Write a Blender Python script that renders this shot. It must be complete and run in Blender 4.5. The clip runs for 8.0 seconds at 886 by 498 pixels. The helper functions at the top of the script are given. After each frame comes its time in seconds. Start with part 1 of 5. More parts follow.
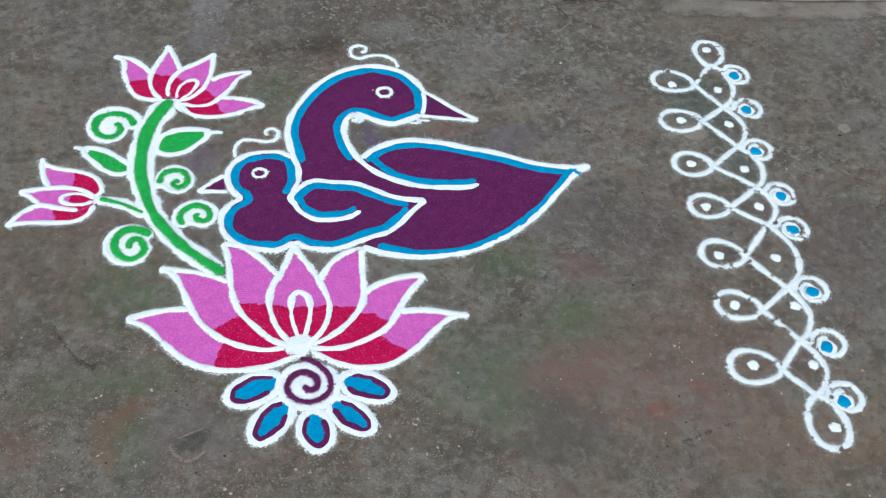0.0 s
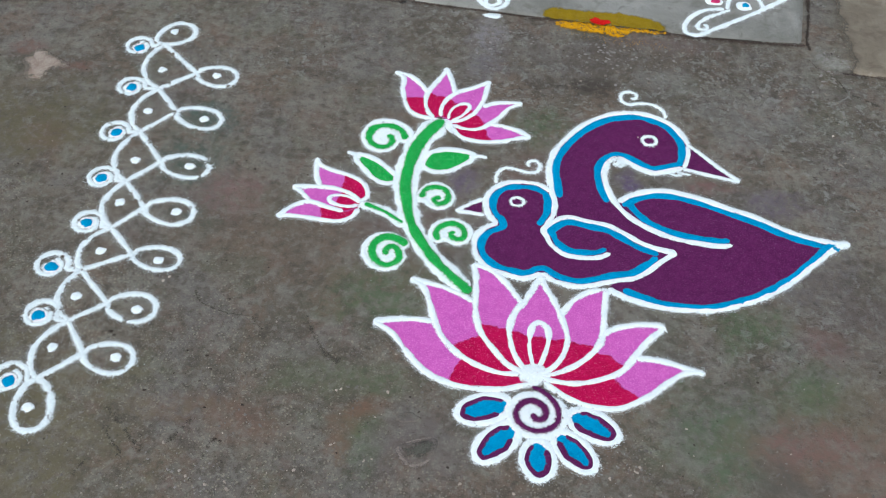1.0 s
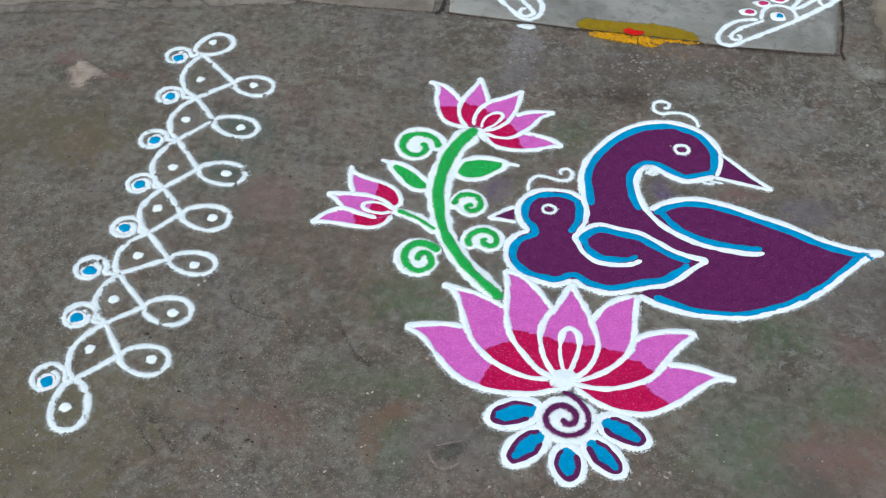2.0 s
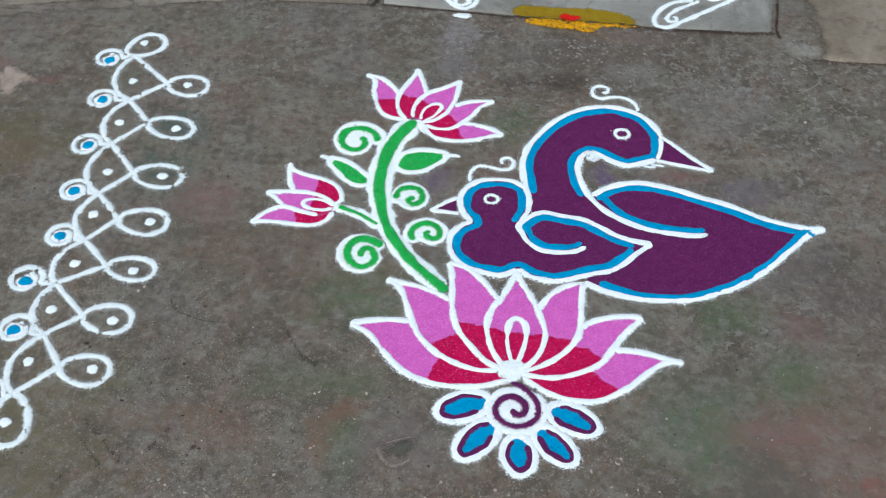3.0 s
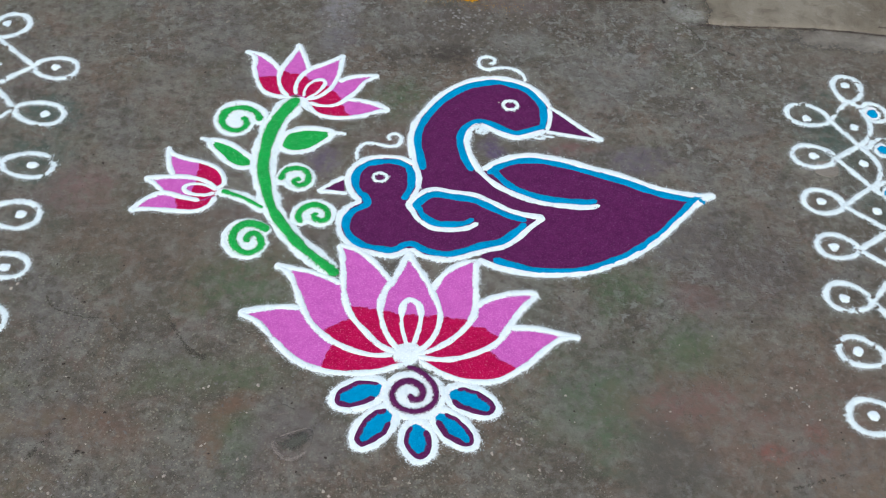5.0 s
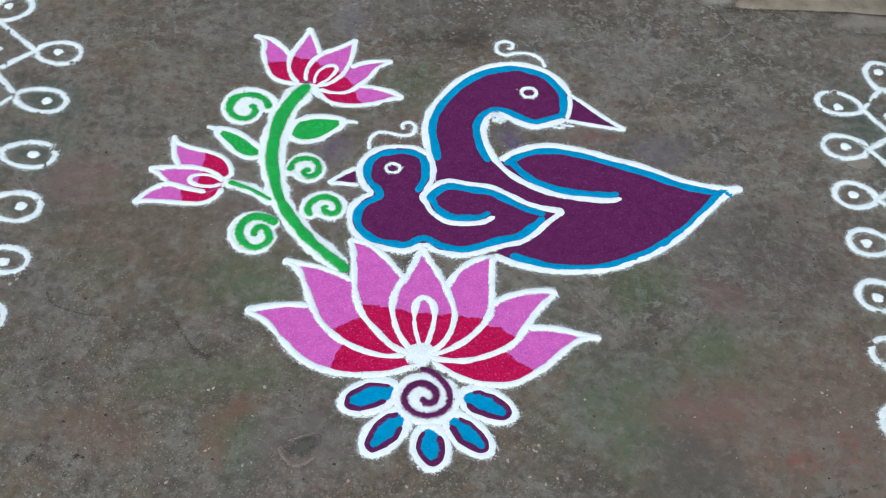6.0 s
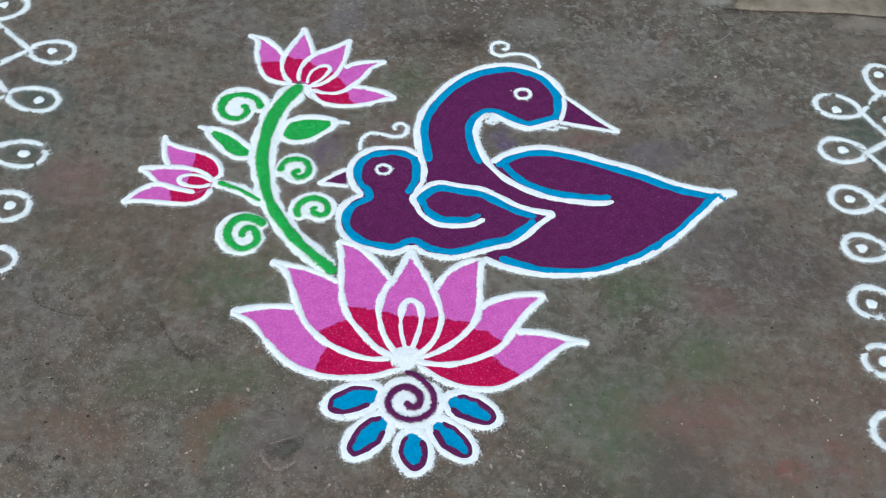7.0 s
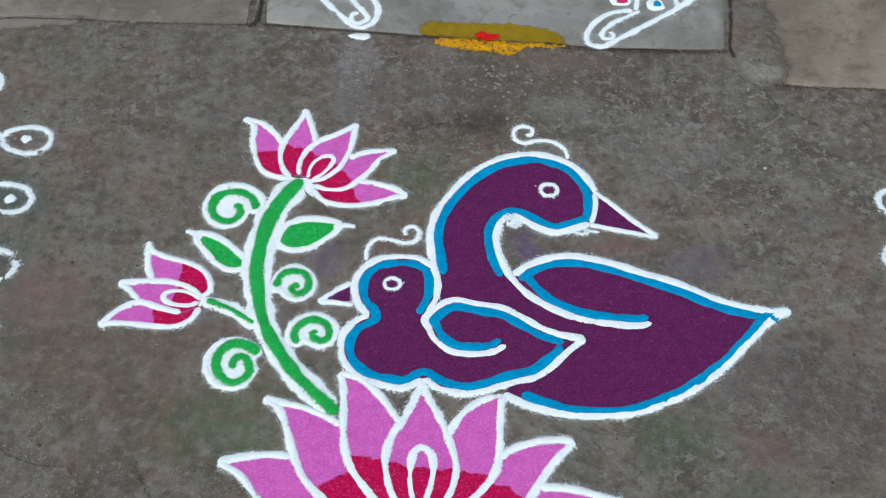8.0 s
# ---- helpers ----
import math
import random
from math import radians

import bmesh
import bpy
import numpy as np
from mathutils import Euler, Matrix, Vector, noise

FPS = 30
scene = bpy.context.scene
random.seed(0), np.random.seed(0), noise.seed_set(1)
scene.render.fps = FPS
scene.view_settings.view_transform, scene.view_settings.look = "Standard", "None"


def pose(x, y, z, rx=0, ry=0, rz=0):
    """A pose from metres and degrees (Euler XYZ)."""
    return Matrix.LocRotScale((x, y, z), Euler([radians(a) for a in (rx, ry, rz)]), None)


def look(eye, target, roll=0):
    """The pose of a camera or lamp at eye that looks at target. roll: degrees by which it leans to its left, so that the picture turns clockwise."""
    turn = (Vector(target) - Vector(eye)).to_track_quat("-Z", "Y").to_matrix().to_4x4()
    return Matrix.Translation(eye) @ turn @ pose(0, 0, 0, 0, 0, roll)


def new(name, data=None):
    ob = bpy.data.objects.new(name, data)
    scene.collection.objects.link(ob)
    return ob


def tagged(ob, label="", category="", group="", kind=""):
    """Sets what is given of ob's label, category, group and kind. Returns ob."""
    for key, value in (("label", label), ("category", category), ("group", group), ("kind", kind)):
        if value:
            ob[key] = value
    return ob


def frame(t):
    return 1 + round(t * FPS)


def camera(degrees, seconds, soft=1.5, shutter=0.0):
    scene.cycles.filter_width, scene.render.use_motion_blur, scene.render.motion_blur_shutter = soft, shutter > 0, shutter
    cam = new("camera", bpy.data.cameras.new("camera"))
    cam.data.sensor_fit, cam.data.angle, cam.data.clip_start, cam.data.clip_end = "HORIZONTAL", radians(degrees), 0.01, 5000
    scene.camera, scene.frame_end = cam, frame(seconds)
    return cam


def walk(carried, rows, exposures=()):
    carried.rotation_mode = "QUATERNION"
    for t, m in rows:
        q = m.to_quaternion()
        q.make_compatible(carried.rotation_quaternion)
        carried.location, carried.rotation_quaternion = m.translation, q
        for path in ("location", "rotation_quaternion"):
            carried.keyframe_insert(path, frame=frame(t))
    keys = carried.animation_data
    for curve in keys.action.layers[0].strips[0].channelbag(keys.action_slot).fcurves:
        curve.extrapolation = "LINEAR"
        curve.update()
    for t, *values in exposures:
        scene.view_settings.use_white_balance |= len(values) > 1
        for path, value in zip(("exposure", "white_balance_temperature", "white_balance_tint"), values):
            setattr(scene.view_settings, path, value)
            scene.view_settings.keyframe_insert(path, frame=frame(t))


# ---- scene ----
cam = camera(41.2, 8.0, soft=1.15)

PATH = [
    (0, (-0.0812, -1.308, 1.4125), (0.2387, -0.0519, -0.1106), 4.54),
    (0.1, (-0.0837, -1.309, 1.4149), (0.2064, -0.0483, -0.1103), 4.38),
    (0.3, (-0.1021, -1.3105, 1.4146), (0.1152, -0.0366, -0.1119), 3.85),
    (0.5, (-0.1176, -1.3116, 1.4142), (-0.0111, -0.026, -0.1142), 2.71),
    (0.7, (-0.1383, -1.3106, 1.4193), (-0.1004, -0.0203, -0.1083), 2.52),
    (1, (-0.142, -1.3295, 1.4287), (-0.1743, 0.0026, -0.0627), 1.82),
    (1.2, (-0.1401, -1.3435, 1.4311), (-0.1914, 0.0097, -0.0407), 1.42),
    (1.5, (-0.1399, -1.3523, 1.4282), (-0.2195, 0.0019, -0.0414), 0.59),
    (1.7, (-0.1345, -1.3551, 1.4275), (-0.2319, -0.0024, -0.0424), 0.12),
    (2.8, (-0.1235, -1.3433, 1.4184), (-0.2142, 0.0062, -0.0549), -0.49),
    (3, (-0.1131, -1.3375, 1.4166), (-0.1339, 0.0059, -0.065), 0.04),
    (3.2, (-0.0964, -1.3312, 1.4146), (0.0066, 0.0005, -0.074), 1.39),
    (3.3, (-0.0904, -1.3316, 1.4103), (0.0761, -0.0069, -0.0788), 2.01),
    (3.5, (-0.0786, -1.3285, 1.4064), (0.1816, -0.0229, -0.0862), 2.92),
    (3.7, (-0.0747, -1.3278, 1.4097), (0.2334, -0.0362, -0.0859), 3.50),
    (4, (-0.0757, -1.3253, 1.4065), (0.2465, -0.0425, -0.0937), 4.00),
    (4.2, (-0.0798, -1.3232, 1.4093), (0.2315, -0.0424, -0.095), 4.46),
    (4.5, (-0.0959, -1.3193, 1.4102), (0.1401, -0.0287, -0.0993), 4.28),
    (4.7, (-0.0998, -1.3117, 1.4105), (0.0819, -0.0192, -0.105), 3.89),
    (5, (-0.1054, -1.2875, 1.3961), (0.0516, 0.0062, -0.1209), 3.61),
    (5.2, (-0.1059, -1.2642, 1.3798), (0.0406, 0.0125, -0.1528), 3.29),
    (6.3, (-0.0855, -1.2164, 1.3604), (0.0339, 0.0459, -0.1862), 2.72),
    (6.5, (-0.0756, -1.2192, 1.3596), (0.035, 0.0426, -0.1882), 2.39),
    (7, (-0.0475, -1.208, 1.3549), (0.0445, 0.0555, -0.1927), 2.11),
    (7.2, (-0.0439, -1.186, 1.355), (0.0472, 0.078, -0.1923), 2.04),
    (7.5, (-0.0397, -1.1131, 1.3527), (0.042, 0.1486, -0.197), 1.82),
    (7.7, (-0.028, -1.0408, 1.3399), (0.0421, 0.2206, -0.2105), 1.33),
    (8, (-0.0256, -0.9096, 1.335), (0.0281, 0.3122, -0.2475), 0.92),
]
walk(cam, [(t, look(eye, target, roll)) for t, eye, target, roll in PATH],
     [(0.0, 0.45, 6320, 9), (1.5, 0.42, 6320, 9), (3.5, 0.42, 6320, 9), (5.0, 0.41, 6320, 9), (7.0, 0.36, 6320, 9), (8.0, 0.32, 6320, 9)])

# ---------------------------------------------------------------- light
world = bpy.data.worlds.new("overcast_sky")
scene.world = world
world.use_nodes = True
sky = world.node_tree.nodes.new("ShaderNodeTexSky")
sky.sky_type, sky.sun_disc = "NISHITA", False
sky.sun_elevation, sky.sun_rotation = radians(50), radians(200)
sky.air_density, sky.dust_density, sky.ozone_density = 1.0, 4.0, 1.0
world.node_tree.links.new(sky.outputs[0], world.node_tree.nodes["Background"].inputs[0])
world.node_tree.nodes["Background"].inputs[1].default_value = 0.10

sun_data = bpy.data.lights.new("sun", "SUN")
sun_data.energy, sun_data.angle, sun_data.color = 1.5, radians(14), (1.0, 0.98, 0.95)
sun = new("sun", sun_data)
sun.rotation_euler = Euler((radians(40), 0, radians(-20)))


# ---------------------------------------------------------------- materials
class Nodes:
    """Short hand for building a node material."""

    def __init__(self, name):
        self.mat = bpy.data.materials.new(name)
        self.mat.use_nodes = True
        self.tree = self.mat.node_tree
        self.bsdf = self.tree.nodes["Principled BSDF"]
        self.out = self.tree.nodes["Material Output"]
        self.pos = self.add("ShaderNodeNewGeometry").outputs["Position"]

    def add(self, kind, **inputs):
        n = self.tree.nodes.new(kind)
        for key, value in inputs.items():
            self.put(n.inputs[key.replace("_", " ")], value)
        return n

    def put(self, socket, value):
        if isinstance(value, bpy.types.NodeSocket):
            self.tree.links.new(value, socket)
        else:
            socket.default_value = value

    def noise(self, scale, detail=4.0, rough=0.6, warp=0.0, shift=(0, 0, 0)):
        at = self.add("ShaderNodeVectorMath", Vector=self.pos)
        at.operation = "ADD"
        at.inputs[1].default_value = shift
        n = self.add("ShaderNodeTexNoise", Vector=at.outputs[0], Scale=scale, Detail=detail, Roughness=rough, Distortion=warp)
        return n.outputs["Fac"]

    def grains(self, scale, shift=0.0):
        """Sand: a random value for each grain, and the distance to the grain's middle."""
        at = self.add("ShaderNodeVectorMath", Vector=self.pos)
        at.operation = "MULTIPLY_ADD"
        at.inputs[1].default_value, at.inputs[2].default_value = (1, 1, 0.2), (shift, shift, 0)
        n = self.add("ShaderNodeTexVoronoi", Vector=at.outputs[0], Scale=scale)
        return self.add("ShaderNodeSeparateColor", Color=n.outputs["Color"]).outputs[0], n.outputs["Distance"]

    def ramp(self, value, low, high, a=0.0, b=1.0):
        n = self.add("ShaderNodeMapRange", Value=value)
        n.interpolation_type = "SMOOTHSTEP"
        for key, v in (("From Min", low), ("From Max", high), ("To Min", a), ("To Max", b)):
            n.inputs[key].default_value = v
        return n.outputs[0]

    def math(self, op, a, b=0.0):
        n = self.add("ShaderNodeMath")
        n.operation = op
        self.put(n.inputs[0], a)
        self.put(n.inputs[1], b)
        return n.outputs[0]

    def mix(self, fac, a, b):
        n = self.add("ShaderNodeMix")
        n.data_type = "RGBA"
        self.put(n.inputs[0], fac)
        for socket, value in ((n.inputs[6], a), (n.inputs[7], b)):
            self.put(socket, (*value, 1) if isinstance(value, tuple) else value)
        return n.outputs[2]

    def spot(self, x, y, rx, ry, wobble):
        """A ragged round patch on the ground: 1 in its middle, 0 outside."""
        at = self.add("ShaderNodeVectorMath", Vector=self.pos)
        at.operation = "MULTIPLY_ADD"
        at.inputs[1].default_value, at.inputs[2].default_value = (1 / rx, 1 / ry, 0), (-x / rx, -y / ry, 0)
        length = self.add("ShaderNodeVectorMath", Vector=at.outputs[0])
        length.operation = "LENGTH"
        return self.ramp(self.math("ADD", length.outputs["Value"], wobble), 1.2, 0.2)

    def bump(self, height, strength, distance, below=None):
        n = self.add("ShaderNodeBump", Height=height, Strength=strength, Distance=distance)
        if below is not None:
            self.put(n.inputs["Normal"], below)
        return n.outputs[0]

    def done(self, colour, roughness, normal=None, specular=0.3):
        self.put(self.bsdf.inputs["Base Color"], colour)
        self.put(self.bsdf.inputs["Roughness"], roughness)
        self.bsdf.inputs["Specular IOR Level"].default_value = specular
        if normal is not None:
            self.put(self.bsdf.inputs["Normal"], normal)
        return self.mat


def powder(name, colour, light, dark, speck=(0.8, 0.8, 0.8), specks=0.0, thin=0.0, holes=38):
    """Dry coloured powder, sprinkled by hand: grainy, ragged and thinner towards its edge, where the ground shows through."""
    k = Nodes(name)
    grain = k.noise(520, 2, 0.8)
    blot = k.noise(55, 4, 0.65)
    c = k.mix(k.ramp(blot, 0.3, 0.7), dark, colour)
    c = k.mix(k.ramp(grain, 0.48, 0.66), c, light)
    if specks:
        c = k.mix(k.math("MULTIPLY", k.ramp(k.noise(420, 1, 0.5, 0, (3, 1, 0)), 0.66, 0.74), specks), c, speck)
    normal = k.bump(grain, 0.6, 0.0009, k.bump(blot, 0.3, 0.002))
    mat = k.done(c, 0.95, normal, 0.04)
    uv = k.add("ShaderNodeUVMap")
    uv.uv_map = "cover"
    part_uv = k.add("ShaderNodeSeparateXYZ", Vector=uv.outputs[0])
    cover = k.math("ADD", k.math("MULTIPLY", part_uv.outputs[0], 1.6), k.math("ADD", k.math("MULTIPLY", k.math("SUBTRACT", k.noise(240, 2, 0.6, 0, (7, 2, 0)), 0.5), 1.5), k.math("MULTIPLY", k.math("SUBTRACT", k.noise(760, 2, 0.8, 0, (5, 9, 0)), 0.5), 3.4)))
    cover = k.math("SUBTRACT", cover, k.math("MULTIPLY", k.ramp(k.noise(holes, 4, 0.7, 0, (1, 8, 0)), 0.54 if holes < 100 else 0.47, 0.70 if holes < 100 else 0.58), thin))
    alpha = k.ramp(cover, 0.32, 0.86)
    k.put(k.bsdf.inputs["Alpha"], alpha)
    return mat


WHITE = powder("white_powder", (0.745, 0.855, 0.88), (0.82, 0.915, 0.93), (0.64, 0.76, 0.79), (0.44, 0.50, 0.52), 0.35, thin=0.6)
WHITE_THIN = powder("thin_white_powder", (0.68, 0.80, 0.82), (0.78, 0.87, 0.88), (0.56, 0.67, 0.70), (0.36, 0.40, 0.40), 0.5, thin=1.7)
PURPLE = powder("purple_powder", (0.096, 0.0150, 0.080), (0.126, 0.026, 0.104), (0.076, 0.012, 0.065), (0.42, 0.28, 0.42), 0.14)
BLUE = powder("blue_powder", (0.002, 0.262, 0.505), (0.006, 0.315, 0.58), (0.002, 0.195, 0.40))
PINK = powder("pink_powder", (0.545, 0.115, 0.455), (0.63, 0.18, 0.54), (0.46, 0.088, 0.385), (0.30, 0.04, 0.24), 0.4)
RED = powder("red_powder", (0.430, 0.003, 0.068), (0.53, 0.02, 0.11), (0.33, 0.002, 0.05), (0.75, 0.40, 0.50), 0.3)
GREEN = powder("green_powder", (0.012, 0.360, 0.062), (0.05, 0.46, 0.12), (0.010, 0.27, 0.045), (0.6, 0.75, 0.6), 0.2)
RED_PETAL = powder("rose_red_powder", (0.480, 0.028, 0.130), (0.56, 0.06, 0.18), (0.38, 0.02, 0.10))
YELLOW = powder("turmeric_powder", (0.60, 0.31, 0.007), (0.72, 0.42, 0.02), (0.36, 0.17, 0.006), (0.1, 0.06, 0.03), 0.7, thin=1.2, holes=150)
OLIVE = powder("wet_turmeric_paste", (0.235, 0.165, 0.008), (0.28, 0.21, 0.03), (0.19, 0.13, 0.008), (0.45, 0.34, 0.03), 0.3, thin=0.7)
KUMKUM = powder("vermilion_powder", (0.560, 0.010, 0.010), (0.66, 0.04, 0.03), (0.42, 0.006, 0.006))


def ground_material():
    """Old trodden cement and earth, with dust of earlier drawings rubbed into it."""
    k = Nodes("trodden_ground")
    broad = k.noise(3.2, 5, 0.62, 0.4)
    mid = k.noise(15, 5, 0.62, 0.3)
    fine = k.noise(70, 4, 0.62)
    soft = k.noise(34, 3, 0.55, 0.5, (2, 6, 0))
    sand, _ = k.grains(430)
    dust, _ = k.grains(900, 7.0)
    slant = k.add("ShaderNodeVectorMath", Vector=k.pos)
    slant.operation = "DOT_PRODUCT"
    slant.inputs[1].default_value = (0.5, 1.0, 0.0)
    north = slant.outputs["Value"]
    apart = k.noise(3.4, 4, 0.6, 0.8, (1, 7, 0))
    rough_zone = k.ramp(k.math("ADD", k.ramp(north, 0.05, 0.50, -0.06, 0.13), apart), 0.49, 0.66)
    sandy = k.ramp(k.math("ADD", k.ramp(north, -0.62, -0.20, 0.16, -0.10), k.noise(9, 5, 0.65, 0.7, (9, 3, 0))), 0.46, 0.62)
    wobble = k.math("MULTIPLY", k.math("SUBTRACT", k.noise(20, 4, 0.65, 0.6, (3, 7, 0)), 0.5), 2.6)
    for x, y, rx, ry in ((0.050, 0.495, 0.085, 0.045), (0.115, 0.460, 0.070, 0.040), (0.311, 0.322, 0.085, 0.075), (0.390, 0.275, 0.100, 0.080), (0.530, 0.470, 0.055, 0.070), (0.215, 0.405, 0.11, 0.08),
                         (0.660, 0.330, 0.12, 0.06), (-0.110, 0.490, 0.07, 0.08), (0.300, 0.480, 0.14, 0.04), (-0.480, 0.400, 0.16, 0.05), (0.290, -0.220, 0.12, 0.06), (0.480, -0.150, 0.16, 0.12)):
        rough_zone = k.math("MAXIMUM", rough_zone, k.math("MULTIPLY", k.spot(x, y, rx, ry, wobble), 0.95))
    plates = k.ramp(k.noise(58, 5, 0.70, 0.4, (3, 3, 0)), 0.42, 0.64)
    pits = k.noise(75, 5, 0.68, 0.3, (6, 1, 0))
    c = k.mix(k.ramp(broad, 0.36, 0.64), (0.089, 0.080, 0.062), (0.136, 0.124, 0.099))
    c = k.mix(k.math("MULTIPLY", k.ramp(k.noise(5, 5, 0.65, 0.6, (4, 4, 0)), 0.46, 0.60), 0.75), c, (0.118, 0.115, 0.107))
    c = k.mix(k.math("MULTIPLY", k.ramp(k.noise(6, 5, 0.65, 0.6, (8, 1, 0)), 0.50, 0.62), 0.75), c, (0.134, 0.101, 0.075))
    c = k.mix(k.math("MULTIPLY", k.ramp(k.noise(7, 5, 0.65, 0.8, (2, 9, 0)), 0.52, 0.64), 0.6), c, (0.099, 0.107, 0.076))
    c = k.mix(k.math("MULTIPLY", k.ramp(k.noise(11, 5, 0.68, 0.6, (5, 5, 0)), 0.54, 0.66), 0.5), c, (0.130, 0.093, 0.080))
    c = k.mix(k.math("MULTIPLY", k.ramp(mid, 0.50, 0.64), 0.60), c, (0.160, 0.156, 0.136))
    c = k.mix(k.math("MULTIPLY", k.ramp(mid, 0.47, 0.36), 0.70), c, (0.069, 0.061, 0.049))
    c = k.mix(k.math("MULTIPLY", k.ramp(soft, 0.53, 0.67), 0.52), c, (0.167, 0.164, 0.142))
    c = k.mix(k.math("MULTIPLY", k.ramp(soft, 0.47, 0.33), 0.60), c, (0.069, 0.062, 0.052))
    c = k.mix(k.math("MULTIPLY", k.ramp(fine, 0.53, 0.65), 0.54), c, (0.181, 0.177, 0.154))
    c = k.mix(k.math("MULTIPLY", k.ramp(fine, 0.47, 0.35), 0.60), c, (0.057, 0.052, 0.042))
    c = k.mix(k.math("MULTIPLY", k.ramp(k.noise(95, 4, 0.7, 0.3, (7, 3, 0)), 0.54, 0.66), 0.42), c, (0.099, 0.110, 0.084))
    c = k.mix(k.math("MULTIPLY", k.ramp(k.noise(110, 4, 0.7, 0.3, (1, 4, 0)), 0.55, 0.67), 0.40), c, (0.150, 0.118, 0.093))
    c = k.mix(k.math("MULTIPLY", k.ramp(k.noise(38, 5, 0.72, 0.6, (6, 6, 0)), 0.56, 0.66), 0.45), c, (0.085, 0.089, 0.072))
    c = k.mix(k.math("MULTIPLY", k.ramp(plates, 0.50, 1.0), k.math("MULTIPLY", rough_zone, 0.72)), c, (0.211, 0.217, 0.202))
    # Pits, low in the bump, are also darkened in colour as painted shade.
    c = k.mix(k.math("MULTIPLY", k.ramp(pits, 0.42, 0.32), k.math("MULTIPLY", rough_zone, 0.75)), c, (0.045, 0.040, 0.033))
    c = k.mix(k.math("MULTIPLY", k.ramp(pits, 0.38, 0.29), 0.55), c, (0.042, 0.038, 0.032))
    c = k.mix(k.ramp(dust, 0.75, 0.97, 0.0, 0.20), c, (0.208, 0.206, 0.175))
    c = k.mix(k.ramp(dust, 0.25, 0.03, 0.0, 0.22), c, (0.051, 0.046, 0.036))
    c = k.mix(k.math("MULTIPLY", k.ramp(sand, 0.88, 0.98), k.math("MULTIPLY", sandy, 0.44)), c, (0.274, 0.264, 0.206))
    c = k.mix(k.math("MULTIPLY", k.ramp(sand, 0.12, 0.02), k.math("MULTIPLY", sandy, 0.38)), c, (0.041, 0.037, 0.029))
    wobbles = [k.math("MULTIPLY", k.math("SUBTRACT", k.noise(17, 4, 0.6, 0.6, (n * 4.7, n, 0)), 0.5), 2.1) for n in range(2)]
    patchy = k.ramp(k.noise(60, 4, 0.68, 0.3, (2.3, 1, 0)), 0.34, 0.62, 0.22, 1.0)
    green, teal, rust, rose, violet, pale, dark = (0.067, 0.105, 0.054), (0.046, 0.087, 0.072), (0.167, 0.084, 0.054), (0.152, 0.091, 0.082), (0.101, 0.080, 0.124), (0.208, 0.211, 0.196), (0.034, 0.029, 0.025)
